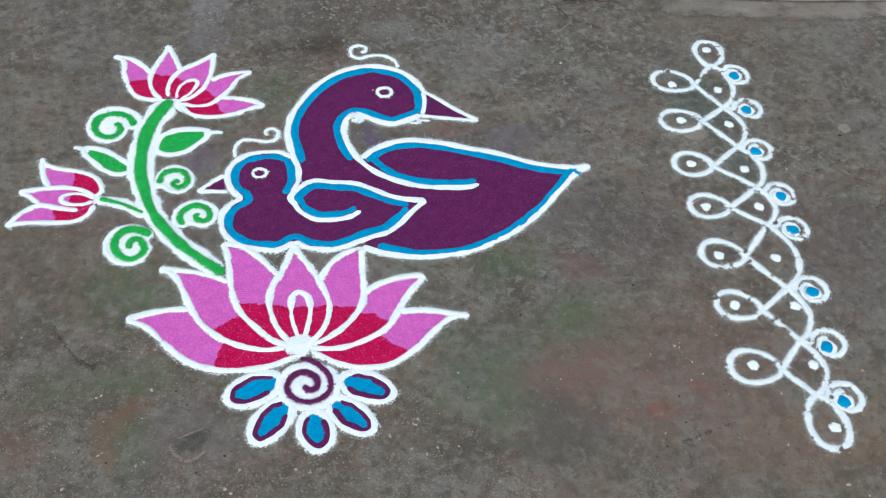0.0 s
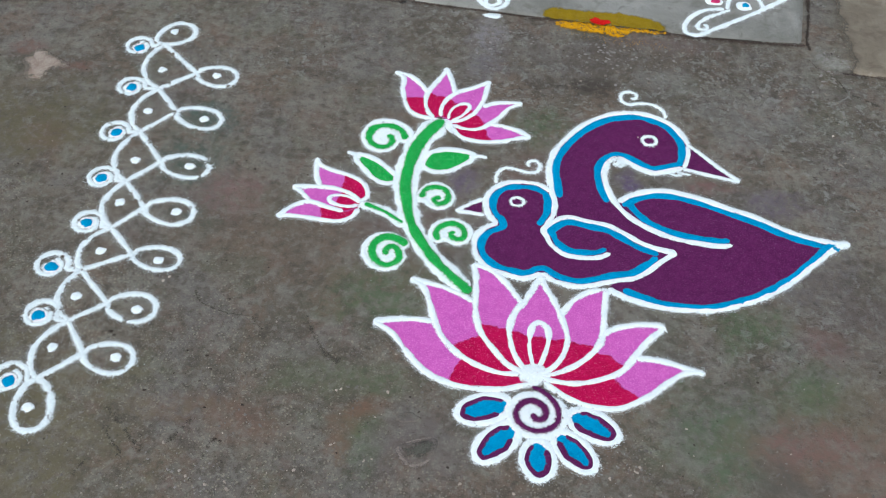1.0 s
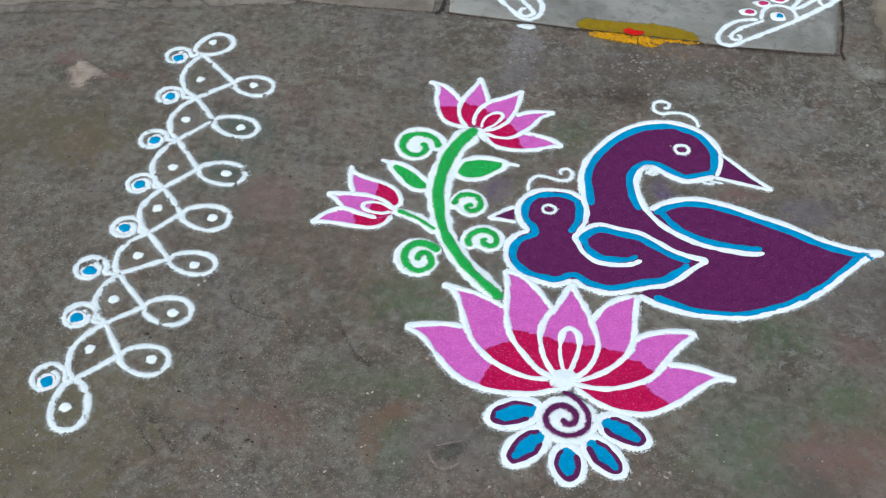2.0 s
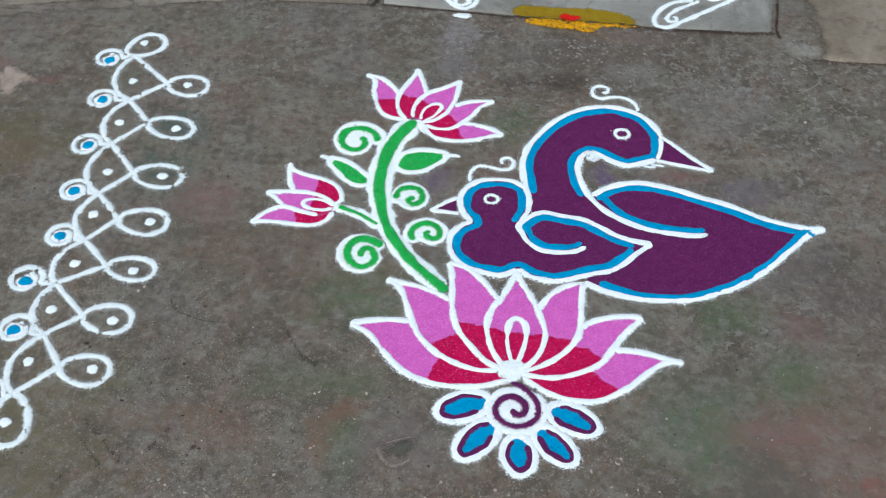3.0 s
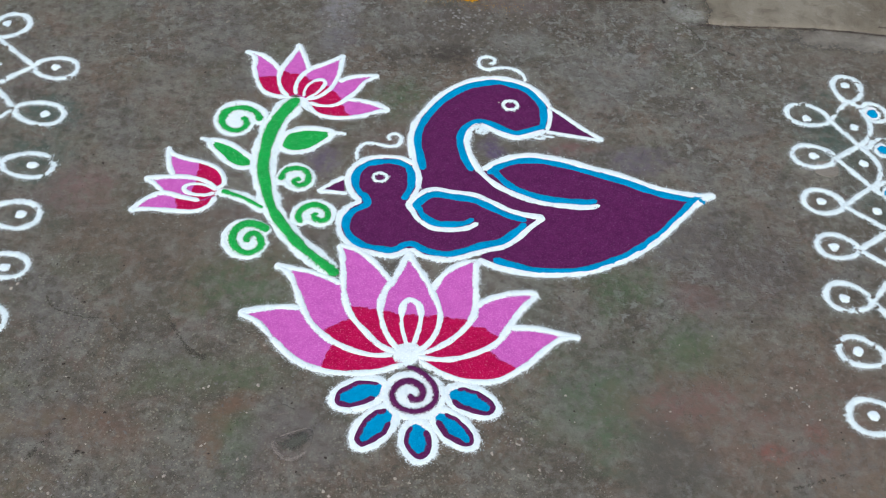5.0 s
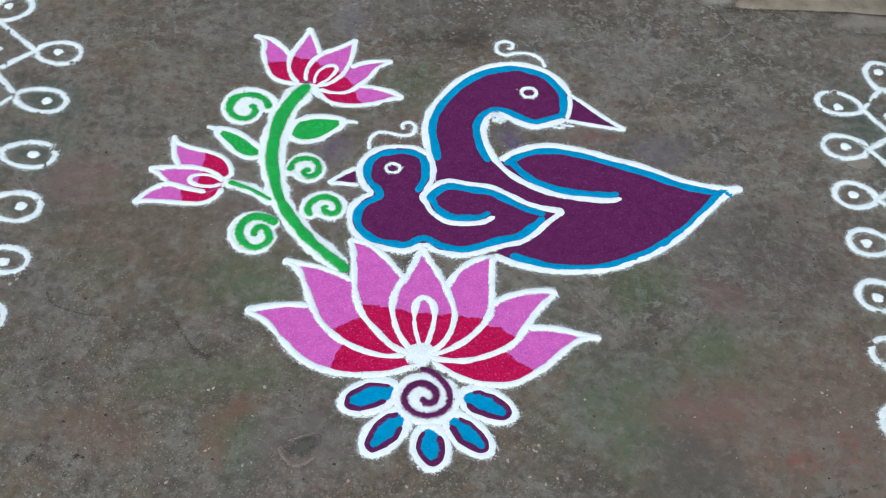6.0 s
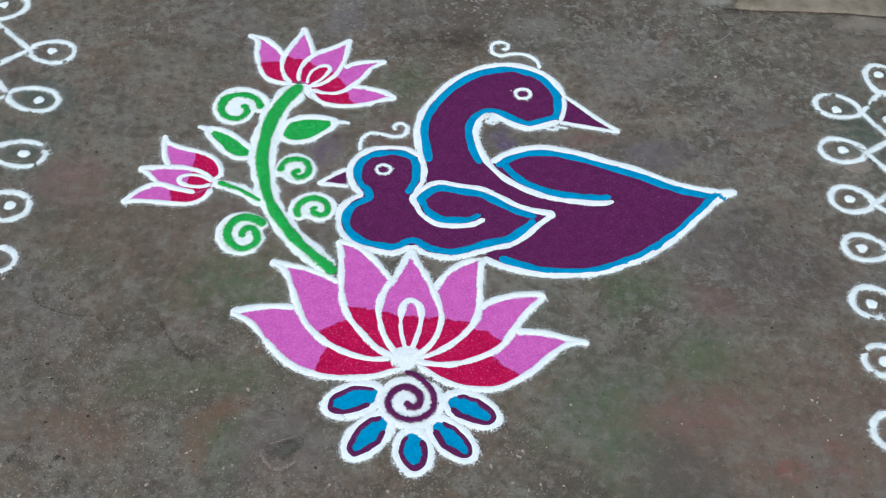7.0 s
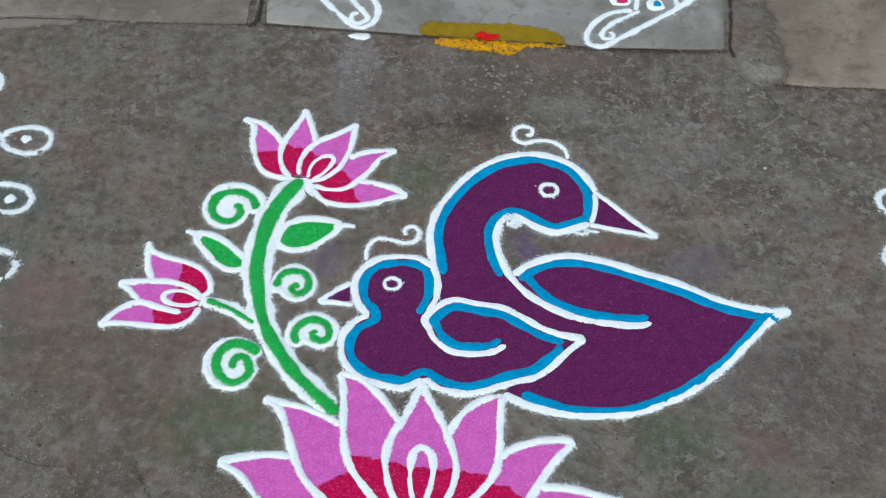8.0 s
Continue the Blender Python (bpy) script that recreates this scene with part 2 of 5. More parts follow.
    for n, (x, y, rx, ry, tone, much) in enumerate((
        (0.372, -0.345, 0.12, 0.12, green, 0.45), (0.255, -0.415, 0.070, 0.100, (0.075, 0.110, 0.066), 0.9), (0.309, -0.190, 0.08, 0.06, green, 0.7),
        (0.390, -0.300, 0.04, 0.06, green, 0.6), (-0.263, -0.155, 0.11, 0.07, green, 0.75), (-0.350, -0.322, 0.10, 0.05, (0.085, 0.103, 0.060), 0.6),
        (-0.245, -0.320, 0.07, 0.035, (0.077, 0.103, 0.058), 0.6), (-0.275, -0.430, 0.05, 0.06, green, 0.7), (0.203, -0.370, 0.10, 0.09, green, 0.4),
        (-0.013, 0.255, 0.06, 0.07, green, 0.6), (-0.583, 0.029, 0.06, 0.09, teal, 0.65), (-0.611, 0.225, 0.07, 0.06, teal, 0.75),
        (-0.617, 0.120, 0.07, 0.06, teal, 0.6), (0.735, 0.130, 0.06, 0.13, teal, 0.65), (0.763, -0.05, 0.04, 0.09, teal, 0.5),
        (-0.256, -0.362, 0.032, 0.018, (0.142, 0.087, 0.062), 0.65), (-0.281, -0.374, 0.032, 0.024, (0.142, 0.087, 0.062), 0.65), (-0.303, -0.398, 0.030, 0.036, (0.142, 0.087, 0.062), 0.65),
        (-0.303, -0.445, 0.022, 0.045, (0.142, 0.087, 0.062), 0.65), (-0.530, -0.385, 0.09, 0.035, (0.142, 0.092, 0.068), 0.5), (-0.440, -0.405, 0.07, 0.05, (0.142, 0.092, 0.068), 0.5),
        (0.360, -0.400, 0.13, 0.055, rose, 0.8), (0.520, -0.430, 0.26, 0.15, (0.147, 0.099, 0.078), 0.55), (0.466, -0.487, 0.032, 0.016, (0.203, 0.072, 0.062), 0.6),
        (0.535, -0.457, 0.020, 0.020, (0.193, 0.074, 0.064), 0.45), (0.528, -0.488, 0.030, 0.012, (0.193, 0.074, 0.064), 0.45), (0.420, -0.205, 0.05, 0.05, rose, 0.6),
        (-0.545, 0.045, 0.08, 0.06, (0.162, 0.103, 0.097), 0.7), (-0.200, -0.010, 0.14, 0.06, (0.127, 0.089, 0.087), 0.5), (0.001, 0.122, 0.10, 0.07, rose, 0.5),
        (0.377, 0.085, 0.07, 0.05, violet, 0.5), (0.276, 0.116, 0.05, 0.02, (0.152, 0.084, 0.080), 0.7), (0.138, 0.120, 0.025, 0.035, (0.086, 0.058, 0.129), 0.8),
        (-0.144, 0.100, 0.035, 0.05, violet, 0.7), (0.785, -0.116, 0.04, 0.05, violet, 0.5), (0.420, -0.080, 0.10, 0.08, (0.089, 0.087, 0.091), 0.6),
        (-0.110, 0.500, 0.045, 0.085, (0.198, 0.195, 0.206), 0.75), (-0.122, 0.410, 0.05, 0.05, (0.137, 0.132, 0.144), 0.6), (0.070, 0.372, 0.075, 0.030, dark, 1.0),
        (0.110, 0.360, 0.16, 0.05, (0.069, 0.061, 0.049), 0.55), (0.100, 0.455, 0.20, 0.07, (0.081, 0.071, 0.060), 0.7), (0.640, -0.560, 0.20, 0.10, (0.152, 0.111, 0.078), 0.6),
        (0.221, 0.400, 0.06, 0.05, (0.173, 0.175, 0.161), 0.6), (0.311, 0.325, 0.06, 0.05, (0.162, 0.165, 0.152), 0.6), (0.362, 0.254, 0.06, 0.04, (0.162, 0.165, 0.152), 0.6),
        (0.412, 0.299, 0.06, 0.05, (0.173, 0.175, 0.161), 0.6), (0.530, 0.488, 0.038, 0.050, (0.190, 0.200, 0.182), 0.6), (0.552, 0.470, 0.030, 0.022, (0.264, 0.280, 0.247), 0.8),
        (-0.990, 0.412, 0.045, 0.032, (0.150, 0.092, 0.074), 0.7), (-0.872, 0.360, 0.040, 0.022, (0.140, 0.086, 0.068), 0.8), (-0.945, 0.310, 0.06, 0.035, (0.152, 0.132, 0.103), 0.6),
        (-0.880, 0.170, 0.05, 0.05, rust, 0.45), (-0.950, 0.200, 0.22, 0.14, (0.096, 0.090, 0.054), 0.9), (-0.850, -0.450, 0.30, 0.20, (0.112, 0.104, 0.062), 0.9),
        (0.526, -0.151, 0.13, 0.12, (0.088, 0.074, 0.066), 0.75), (0.863, -0.212, 0.16, 0.14, (0.088, 0.072, 0.062), 0.75),
        (-0.428, -0.037, 0.22, 0.12, (0.114, 0.091, 0.070), 0.5), (0.318, -0.500, 0.075, 0.080, (0.083, 0.079, 0.066), 0.95), (-0.200, -0.425, 0.08, 0.07, (0.114, 0.099, 0.093), 0.6),
        (0.240, 0.505, 0.12, 0.030, (0.120, 0.095, 0.089), 0.6), (0.900, 0.340, 0.25, 0.04, (0.132, 0.114, 0.089), 0.6), (0.690, 0.040, 0.05, 0.04, (0.213, 0.200, 0.165), 0.5),
    )):
        c = k.mix(k.math("MULTIPLY", k.math("MULTIPLY", k.spot(x, y, rx, ry, wobbles[n % 2]), much), patchy), c, tone)
    height = k.math("MULTIPLY", k.math("ADD", k.math("MULTIPLY", plates, 0.0009), k.math("MULTIPLY", k.ramp(pits, 0.30, 0.45), 0.0007)), rough_zone)
    height = k.math("ADD", height, k.math("MULTIPLY", fine, 0.0009))
    height = k.math("ADD", height, k.math("MULTIPLY", mid, 0.0032))
    return k.done(c, 0.9, k.bump(height, 1.0, 1.0), 0.22)


def cement_material(name, low, high, dirt, seed, ragged=False):
    """Trowelled cement, worn and stained."""
    k = Nodes(name)
    broad = k.noise(5, 5, 0.62, 0.6, (seed, 0, 0))
    mid = k.noise(28, 5, 0.66, 0.4, (0, seed, 0))
    grit = k.noise(330, 3, 0.75)
    c = k.mix(k.ramp(broad, 0.32, 0.68), low, high)
    c = k.mix(k.math("MULTIPLY", k.ramp(mid, 0.50, 0.34), 0.55), c, dirt)
    c = k.mix(k.math("MULTIPLY", k.ramp(mid, 0.56, 0.72), 0.4), c, (0.30, 0.29, 0.265))
    c = k.mix(k.math("MULTIPLY", k.ramp(grit, 0.40, 0.28), 0.4), c, (0.06, 0.055, 0.05))
    mat = k.done(c, 0.85, k.bump(grit, 0.4, 0.0012, k.bump(mid, 0.7, 0.006)), 0.3)
    if ragged:
        uv = k.add("ShaderNodeUVMap")
        uv.uv_map = "cover"
        edge = k.add("ShaderNodeSeparateXYZ", Vector=uv.outputs[0]).outputs[0]
        worn = k.math("ADD", edge, k.math("MULTIPLY", k.math("SUBTRACT", k.noise(22, 5, 0.62, 0.5, (2, 2, 0)), 0.5), 1.1))
        k.put(k.bsdf.inputs["Alpha"], k.ramp(worn, 0.10, 0.75))
    return mat


GROUND = ground_material()
SLAB = cement_material("grey_cement_slab", (0.150, 0.158, 0.142), (0.262, 0.275, 0.255), (0.112, 0.112, 0.094), 2.0)
APRON = cement_material("worn_cement_apron", (0.130, 0.114, 0.084), (0.225, 0.208, 0.164), (0.096, 0.078, 0.056), 5.0, True)
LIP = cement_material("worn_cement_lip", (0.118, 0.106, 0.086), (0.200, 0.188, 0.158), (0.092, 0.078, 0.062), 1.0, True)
CHIP = cement_material("stone_chip", (0.085, 0.083, 0.074), (0.165, 0.155, 0.138), (0.06, 0.055, 0.05), 8.0)
BEDDED = cement_material("bedded_stone", (0.125, 0.112, 0.094), (0.205, 0.188, 0.160), (0.12, 0.095, 0.078), 3.0)
# Dark tone of the grooves and cracks.
HOLLOW = powder("hollow_dark", (0.070, 0.066, 0.054), (0.088, 0.084, 0.070), (0.056, 0.053, 0.043), thin=0.8, holes=120)
HOLLOW_FACE = powder("grey_green_hollow", (0.088, 0.092, 0.078), (0.110, 0.114, 0.098), (0.072, 0.074, 0.062), thin=0.9)
MORTAR = powder("pale_mortar", (0.215, 0.190, 0.172), (0.26, 0.235, 0.215), (0.16, 0.14, 0.125), thin=1.0)
STONE_FACE = powder("worn_stone_face", (0.300, 0.265, 0.222), (0.44, 0.405, 0.345), (0.190, 0.145, 0.118), (0.14, 0.10, 0.08), 0.6, thin=1.3)
SEAM_BROWN = powder("seam_brown", (0.078, 0.060, 0.052), (0.102, 0.080, 0.070), (0.056, 0.044, 0.038), thin=0.5)
# Dark colour for dirt crumbs, and for the shade painted into slab joints.
DIRT_SHADE = powder("dirt_and_joint_shade", (0.045, 0.038, 0.032), (0.065, 0.056, 0.048), (0.030, 0.025, 0.021), thin=0.9)
CHIP_LIGHT = cement_material("pale_stone_chip", (0.23, 0.205, 0.175), (0.40, 0.36, 0.31), (0.16, 0.125, 0.10), 9.0)
CHIP_GREY = cement_material("grey_mortar_crumb", (0.145, 0.140, 0.130), (0.220, 0.216, 0.205), (0.11, 0.10, 0.09), 4.0)


# ---------------------------------------------------------------- mesh helpers
def relief(x, y):
    """Height of the trodden ground."""
    return 0.0007 * noise.noise((x * 9, y * 9, 0.3)) + 0.0004 * noise.noise((x * 25, y * 25, 4.1))


def finish(name, verts, faces, material, parent=None, label="", cover=None, smooth=True):
    me = bpy.data.meshes.new(name)
    base = parent
    origin = Vector((0, 0, 0))
    while base is not None:
        origin += base.location
        base = base.parent
    me.from_pydata([tuple(Vector(v) - origin) for v in verts], [], faces)
    me.materials.append(material)
    if cover is not None:
        layer = me.uv_layers.new(name="cover")
        index = np.empty(len(me.loops), dtype=np.int32)
        me.loops.foreach_get("vertex_index", index)
        uv = np.zeros((len(index), 2), dtype=np.float32)
        uv[:, 0] = np.asarray(cover, dtype=np.float32)[index]
        layer.data.foreach_set("uv", uv.ravel())
    if smooth:
        me.polygons.foreach_set("use_smooth", [True] * len(me.polygons))
    ob = new(name, me)
    if parent is not None:
        ob.parent = parent
    if label:
        tagged(ob, label)
    return ob


def thing(name, x, y, label, category, group=""):
    ob = new(name)
    ob.location = (x, y, 0)
    ob.empty_display_size = 0.1
    return tagged(ob, label, category, group)


def smooth_line(pts, closed=False, step=0.003):
    """An even, smooth line through a few points."""
    p = [Vector((a, b, 0)) for a, b in pts]
    n = len(p)
    out = []
    for i in range(n if closed else n - 1):
        p1, p2 = p[i], p[(i + 1) % n]
        p0 = p[i - 1] if closed or i > 0 else p1 * 2 - p2
        p3 = p[(i + 2) % n] if closed or i < n - 2 else p2 * 2 - p1
        k = max(2, int((p2 - p1).length / step))
        for j in range(k):
            t = j / k
            out.append(0.5 * (2 * p1 + (p2 - p0) * t + (2 * p0 - 5 * p1 + 4 * p2 - p3) * t * t + (3 * p1 - p0 - 3 * p2 + p3) * t ** 3))
    if not closed:
        out.append(p[-1].copy())
    return out


def sides(line, closed):
    n = len(line)
    out = []
    for i in range(n):
        a = line[(i - 1) % n] if closed or i > 0 else line[0]
        b = line[(i + 1) % n] if closed or i < n - 1 else line[-1]
        d = (b - a).normalized()
        out.append(Vector((-d.y, d.x, 0)))
    return out


def beside(pts, d, closed=False):
    """The same line, moved d metres to its left."""
    line = smooth_line(pts, closed, 0.012)
    return [(p.x + s.x * d, p.y + s.y * d) for p, s in zip(line, sides(line, closed))]


LOOSE = {}
COVERED = set()


def cover_ground(x, y):
    """Note that powder lies here, so that no stones are strewn through it."""
    i, j = int(x // 0.01), int(y // 0.01)
    for a in (-1, 0, 1):
        for c in (-1, 0, 1):
            COVERED.add((i + a, j + c))


rng = random.Random(11)


def stroke(name, pts, width, material, parent, label="", closed=False, height=0.0024, base=0.0, taper=None, loose=True, dense=1.0):
    """A line of powder, trickled from the fingers: a low ridge of uneven width with ragged sides."""
    line = smooth_line(pts, closed)
    side = sides(line, closed)
    n = len(line)
    verts, faces, cover = [], [], []
    seed = rng.random() * 50
    run = [0.0]
    for a, b in zip(line, line[1:]):
        run.append(run[-1] + (b - a).length)
    total = run[-1]
    for i, (p, s) in enumerate(zip(line, side)):
        if i % 2 == 0:
            cover_ground(p.x, p.y)
        w = width if taper is None else width * (taper[0] + (taper[1] - taper[0]) * run[i] / total)
        w *= 1 + 0.34 * noise.noise((p.x * 45 + seed, p.y * 45, seed))
        half = w / 2
        if not closed:
            d = min(run[i], total - run[i]) / (w / 2)
            half *= math.sqrt(max(0.02, 1 - max(0.0, 1 - d) ** 2))
        inner = max(0.35 * half, half - 0.0032)
        rim = ((0.0070, 0.0, -0.10, 1), (0.0022, 0.06, 0.14, 1)) if loose else ((0.0028, 0.0, 0.0, 1),)
        profile = [(half + d, h, cv, u) for d, h, cv, u in rim] + [(half, 0.35, 0.40, 0), (inner, 0.95, 1.0, 0)]
        for e, hh, cv, u in [(-e, hh, cv, u) for e, hh, cv, u in profile] + profile[::-1]:
            e += rng.uniform(-0.0014, 0.0014) if u else 0
            x, y = p.x + s.x * e, p.y + s.y * e
            z = relief(x, y) + base + 0.0003 + 0.7 * height * hh * (0.9 + 0.25 * noise.noise((x * 160, y * 160, seed)))
            verts.append((x, y, z))
            cover.append(cv * dense)
        if loose:
            for sgn, reach in ((-1, 0.002), (1, 0.002), (-1, 0.0024), (1, 0.0024), (-1, 0.004), (1, 0.004), (rng.choice((-1, 1)), 0.014)):
                e = sgn * (half + min(0.045, rng.expovariate(1 / reach)))
                LOOSE.setdefault((parent, material), []).append((p.x + s.x * e, p.y + s.y * e))
    for i in range(n if closed else n - 1):
        across = len(verts) // n
        a, b = i * across, ((i + 1) % n) * across
        for j in range(across - 1):
            faces.append((a + j, b + j, b + j + 1, a + j + 1))
    return finish(name, verts, faces, material, parent, label, cover)


def fill(name, outline, material, parent, label="", height=0.0013, grid=0.012, rag=0.0, lump=0.2, thin_edge=0.8, fade=0.0):
    """A field of powder spread inside an outline given as an even line."""
    from mathutils import geometry
    height *= 0.62
    edge = [Vector((p[0] + rng.uniform(-rag, rag), p[1] + rng.uniform(-rag, rag))) for p in outline]
    x0, x1 = min(p.x for p in edge), max(p.x for p in edge)
    y0, y1 = min(p.y for p in edge), max(p.y for p in edge)
    pts = list(edge)
    nx, ny = int((x1 - x0) / grid), int((y1 - y0) / grid)
    for i in range(1, nx + 1):
        for j in range(1, ny + 1):
            pts.append(Vector((x0 + i * grid + rng.uniform(-0.003, 0.003), y0 + j * grid + rng.uniform(-0.003, 0.003))))
    ring = [(i, (i + 1) % len(edge)) for i in range(len(edge))]
    vs, _, fs, origs, _, _ = geometry.delaunay_2d_cdt(pts, ring, [], 1, 1e-6)
    verts, cover = [], []
    for v, o in zip(vs, origs):
        cover_ground(v.x, v.y)
        rim = any(k < len(edge) for k in o)
        z = relief(v.x, v.y) + height * (1 + lump * noise.noise((v.x * 40, v.y * 40, height * 1000)) + lump * noise.noise((v.x * 190, v.y * 190, 3.0)))
        verts.append((v.x, v.y, relief(v.x, v.y) + 0.0003 + height * 0.55 if rim else z))
        if rim or not fade:
            cover.append(thin_edge if rim else 1.0)
        else:
            cover.append(min(1.0, min((v - p).length for p in edge) / fade))
    return finish(name, verts, [tuple(f) for f in fs], material, parent, label, cover)


def spill():
    """The loose grains that fell beside the lines."""
    for (parent, material), spots in LOOSE.items():
        verts, faces = [], []
        for x, y in spots:
            r = rng.uniform(0.0002, 0.00055)
            a = rng.uniform(0, 6.28)
            z = relief(x, y) + 0.0001
            k = len(verts)
            for j in range(3):
                verts.append((x + r * math.cos(a + j * 2.09), y + r * math.sin(a + j * 2.09), z))
            verts.append((x, y, z + r * 0.9))
            faces += [(k, k + 1, k + 3), (k + 1, k + 2, k + 3), (k + 2, k, k + 3)]
        ob = finish("loose_powder", verts, faces, material, parent, "", [1.0] * len(verts), False)
        tagged(ob, kind="stuff")


def cut_off(poly, a, b):
    """The part of a polygon to the left of the line from a to b."""
    def f(p):
        return (b[0] - a[0]) * (p[1] - a[1]) - (b[1] - a[1]) * (p[0] - a[0])
    out = []
    for p, q in zip(poly, poly[1:] + poly[:1]):
        fp, fq = f(p), f(q)
        if fp >= 0:
            out.append(p)
        if fp * fq < 0:
            t = fp / (fp - fq)
            out.append((p[0] + (q[0] - p[0]) * t, p[1] + (q[1] - p[1]) * t))
    even = []
    for p, q in zip(out, out[1:] + out[:1]):
        d = math.hypot(q[0] - p[0], q[1] - p[1])
        k = max(1, int(d / 0.006))
        for j in range(k):
            w = rng.uniform(-0.0012, 0.0012) + 0.005 * noise.noise((p[0] * 60 + j * 0.35, p[1] * 60, 7.0)) if k > 1 and j else 0
            even.append((p[0] + (q[0] - p[0]) * j / k + w, p[1] + (q[1] - p[1]) * j / k + w))
    return [p for i, p in enumerate(even) if math.hypot(p[0] - even[i - 1][0], p[1] - even[i - 1][1]) > 0.0008]


def flat(line):
    out = []
    for p in line:
        if not out or math.hypot(p.x - out[-1][0], p.y - out[-1][1]) > 0.0008:
            out.append((p.x, p.y))
    return out


def petal(parent, one, two, cut=None, width=0.0105, fill_one=None, fill_two=None):
    """A lotus petal: two white edges that run from the tip to the base, pink powder between them and red at the base.
    fill_one, fill_two: lines bounding the powder where a neighbour's edge covers it."""
    a, b = smooth_line(fill_one or one, step=0.006), smooth_line(fill_two or two, step=0.006)
    area = flat(a + b[::-1])
    if math.hypot(area[0][0] - area[-1][0], area[0][1] - area[-1][1]) < 0.001:
        area.pop()
    body = fill("petal", area, PINK, parent, "lotus petal filled with bright pink powder")
    if cut:
        fill("red_base", cut_off(area, *cut), RED, body, "crimson powder at the petal's base", 0.0019, 0.006, thin_edge=0.22)
    for line in (one, two):
        stroke("outline", line, width, WHITE, body, "white powder outline", height=0.003)
    return body


def ring(cx, cy, ax, ay, half, n=22, pinch=0.0):
    """Points round an ellipse with the half axis (ax, ay) and the other half axis given; pinch narrows its far end."""
    long = math.hypot(ax, ay)
    out = []
    for i in range(n):
        t = 2 * math.pi * i / n
        u, v = math.cos(t), math.sin(t) * (half / long) * (1 - pinch * math.cos(t))
        out.append((cx + ax * u - ay * v, cy + ay * u + ax * v))
    return out


def drop(c, far, half):
    """A loop that starts and ends in the crossing c and reaches out to far."""
    ax, ay = far[0] - c[0], far[1] - c[1]
    long = math.hypot(ax, ay)
    out = []
    for i in range(13):
        t = 2 * math.pi * i / 12
        u = (1 - math.cos(t)) / 2
        v = half / long * math.sin(t) * (0.72 + 0.40 * u)
        out.append((c[0] + ax * u - ay * v, c[1] + ay * u + ax * v))
    return out


def curl(cx, cy, r, start, turns, end=0.25):
    """A spiral from its outside inwards; start in degrees, turns negative for clockwise."""
    n = max(8, int(abs(turns) * 11))
    out = []
    for i in range(n + 1):
        f = i / n
        a = radians(start) + 2 * math.pi * turns * f
        k = r * (1 + (end - 1) * f ** 1.2)
        out.append((cx + k * math.cos(a), cy + k * math.sin(a)))
    return out


def dab(name, x, y, r, material, parent, label="", height=0.002, squeeze=1.0):
    """A pinch of powder dropped on one spot."""
    seed = rng.random() * 30
    cover_ground(x, y)
    verts, faces, cover = [(x, y, relief(x, y) + height)], [], [1.0]
    n = 24
    for k, (f, h, cv) in enumerate(((0.6, 0.9, 1.0), (0.9, 0.5, 0.6), (1.2, 0.05, 0.0))):
        for i in range(n):
            a = 2 * math.pi * i / n
            rr = r * f * (1 + 0.25 * noise.noise((math.cos(a) * 1.3 + seed, math.sin(a) * 1.3, seed)))
            px, py = x + rr * math.cos(a), y + rr * math.sin(a) * squeeze
            verts.append((px, py, relief(px, py) + 0.0003 + height * h))
            cover.append(cv)
    for i in range(n):
        j = (i + 1) % n
        faces.append((0, 1 + i, 1 + j))
        for k in range(2):
            a = 1 + k * n
            faces.append((a + i, a + n + i, a + n + j, a + j))
    return finish(name, verts, faces, material, parent, label, cover)


# ---------------------------------------------------------------- ground
def build_ground():
    def axis(a, b, fine, far):
        mid = list(np.arange(a, b + fine / 2, fine))
        low, high, gap = [], [], fine
        x = a
        while x > -far:
            gap *= 1.6
            x -= gap
            low.append(x)
        x, gap = b, fine
        while x < far:
            gap *= 1.6
            x += gap
            high.append(x)
        return low[::-1] + [float(v) for v in mid] + high
    xs, ys = axis(-1.35, 1.45, 0.014, 150.0), axis(-0.85, 0.85, 0.014, 150.0)
    nx = len(xs)
    verts = [(x, y, relief(x, y) if abs(x) < 3 and abs(y) < 3 else 0.0) for y in ys for x in xs]
    faces = [(j * nx + i, j * nx + i + 1, (j + 1) * nx + i + 1, (j + 1) * nx + i) for j in range(len(ys) - 1) for i in range(nx - 1)]
    ob = finish("ground", verts, faces, GROUND)
    tagged(ob, "trodden grey-brown cement and earth yard with faint powder stains", "ground", kind="structure")


build_ground()


def sheet(name, front, rows, material, label, fade_ends=(0.001, 0.001)):
    """Cement laid behind a front line: rows of (metres behind the line, height, cover)."""
    line = smooth_line(front, step=0.012)
    verts, faces, cover = [], [], []
    m = len(rows)
    x0, x1 = line[0].x, line[-1].x
    for p in line:
        ends = min(1.0, (p.x - x0) / fade_ends[0], (x1 - p.x) / fade_ends[1])
        for k, (back, z, much) in enumerate(rows):
            wob = 0.004 * noise.noise((p.x * 14, k * 1.1, 2.0)) + 0.002 * noise.noise((p.x * 50, k * 3.1, 7.0))
            verts.append((p.x, p.y + back + (wob if k < m - 1 else 0), z + (0.0010 * noise.noise((p.x * 20, back * 20, 1.0)) if k else 0)))
            cover.append(much - 1.3 * (1 - ends))
    for i in range(len(line) - 1):
        for j in range(m - 1):
            a = i * m + j
            faces.append((a, a + m, a + m + 1, a + 1))
    ob = finish(name, verts, faces, material, None, "", cover)
    tagged(ob, label, "cement", kind="structure")
    return ob


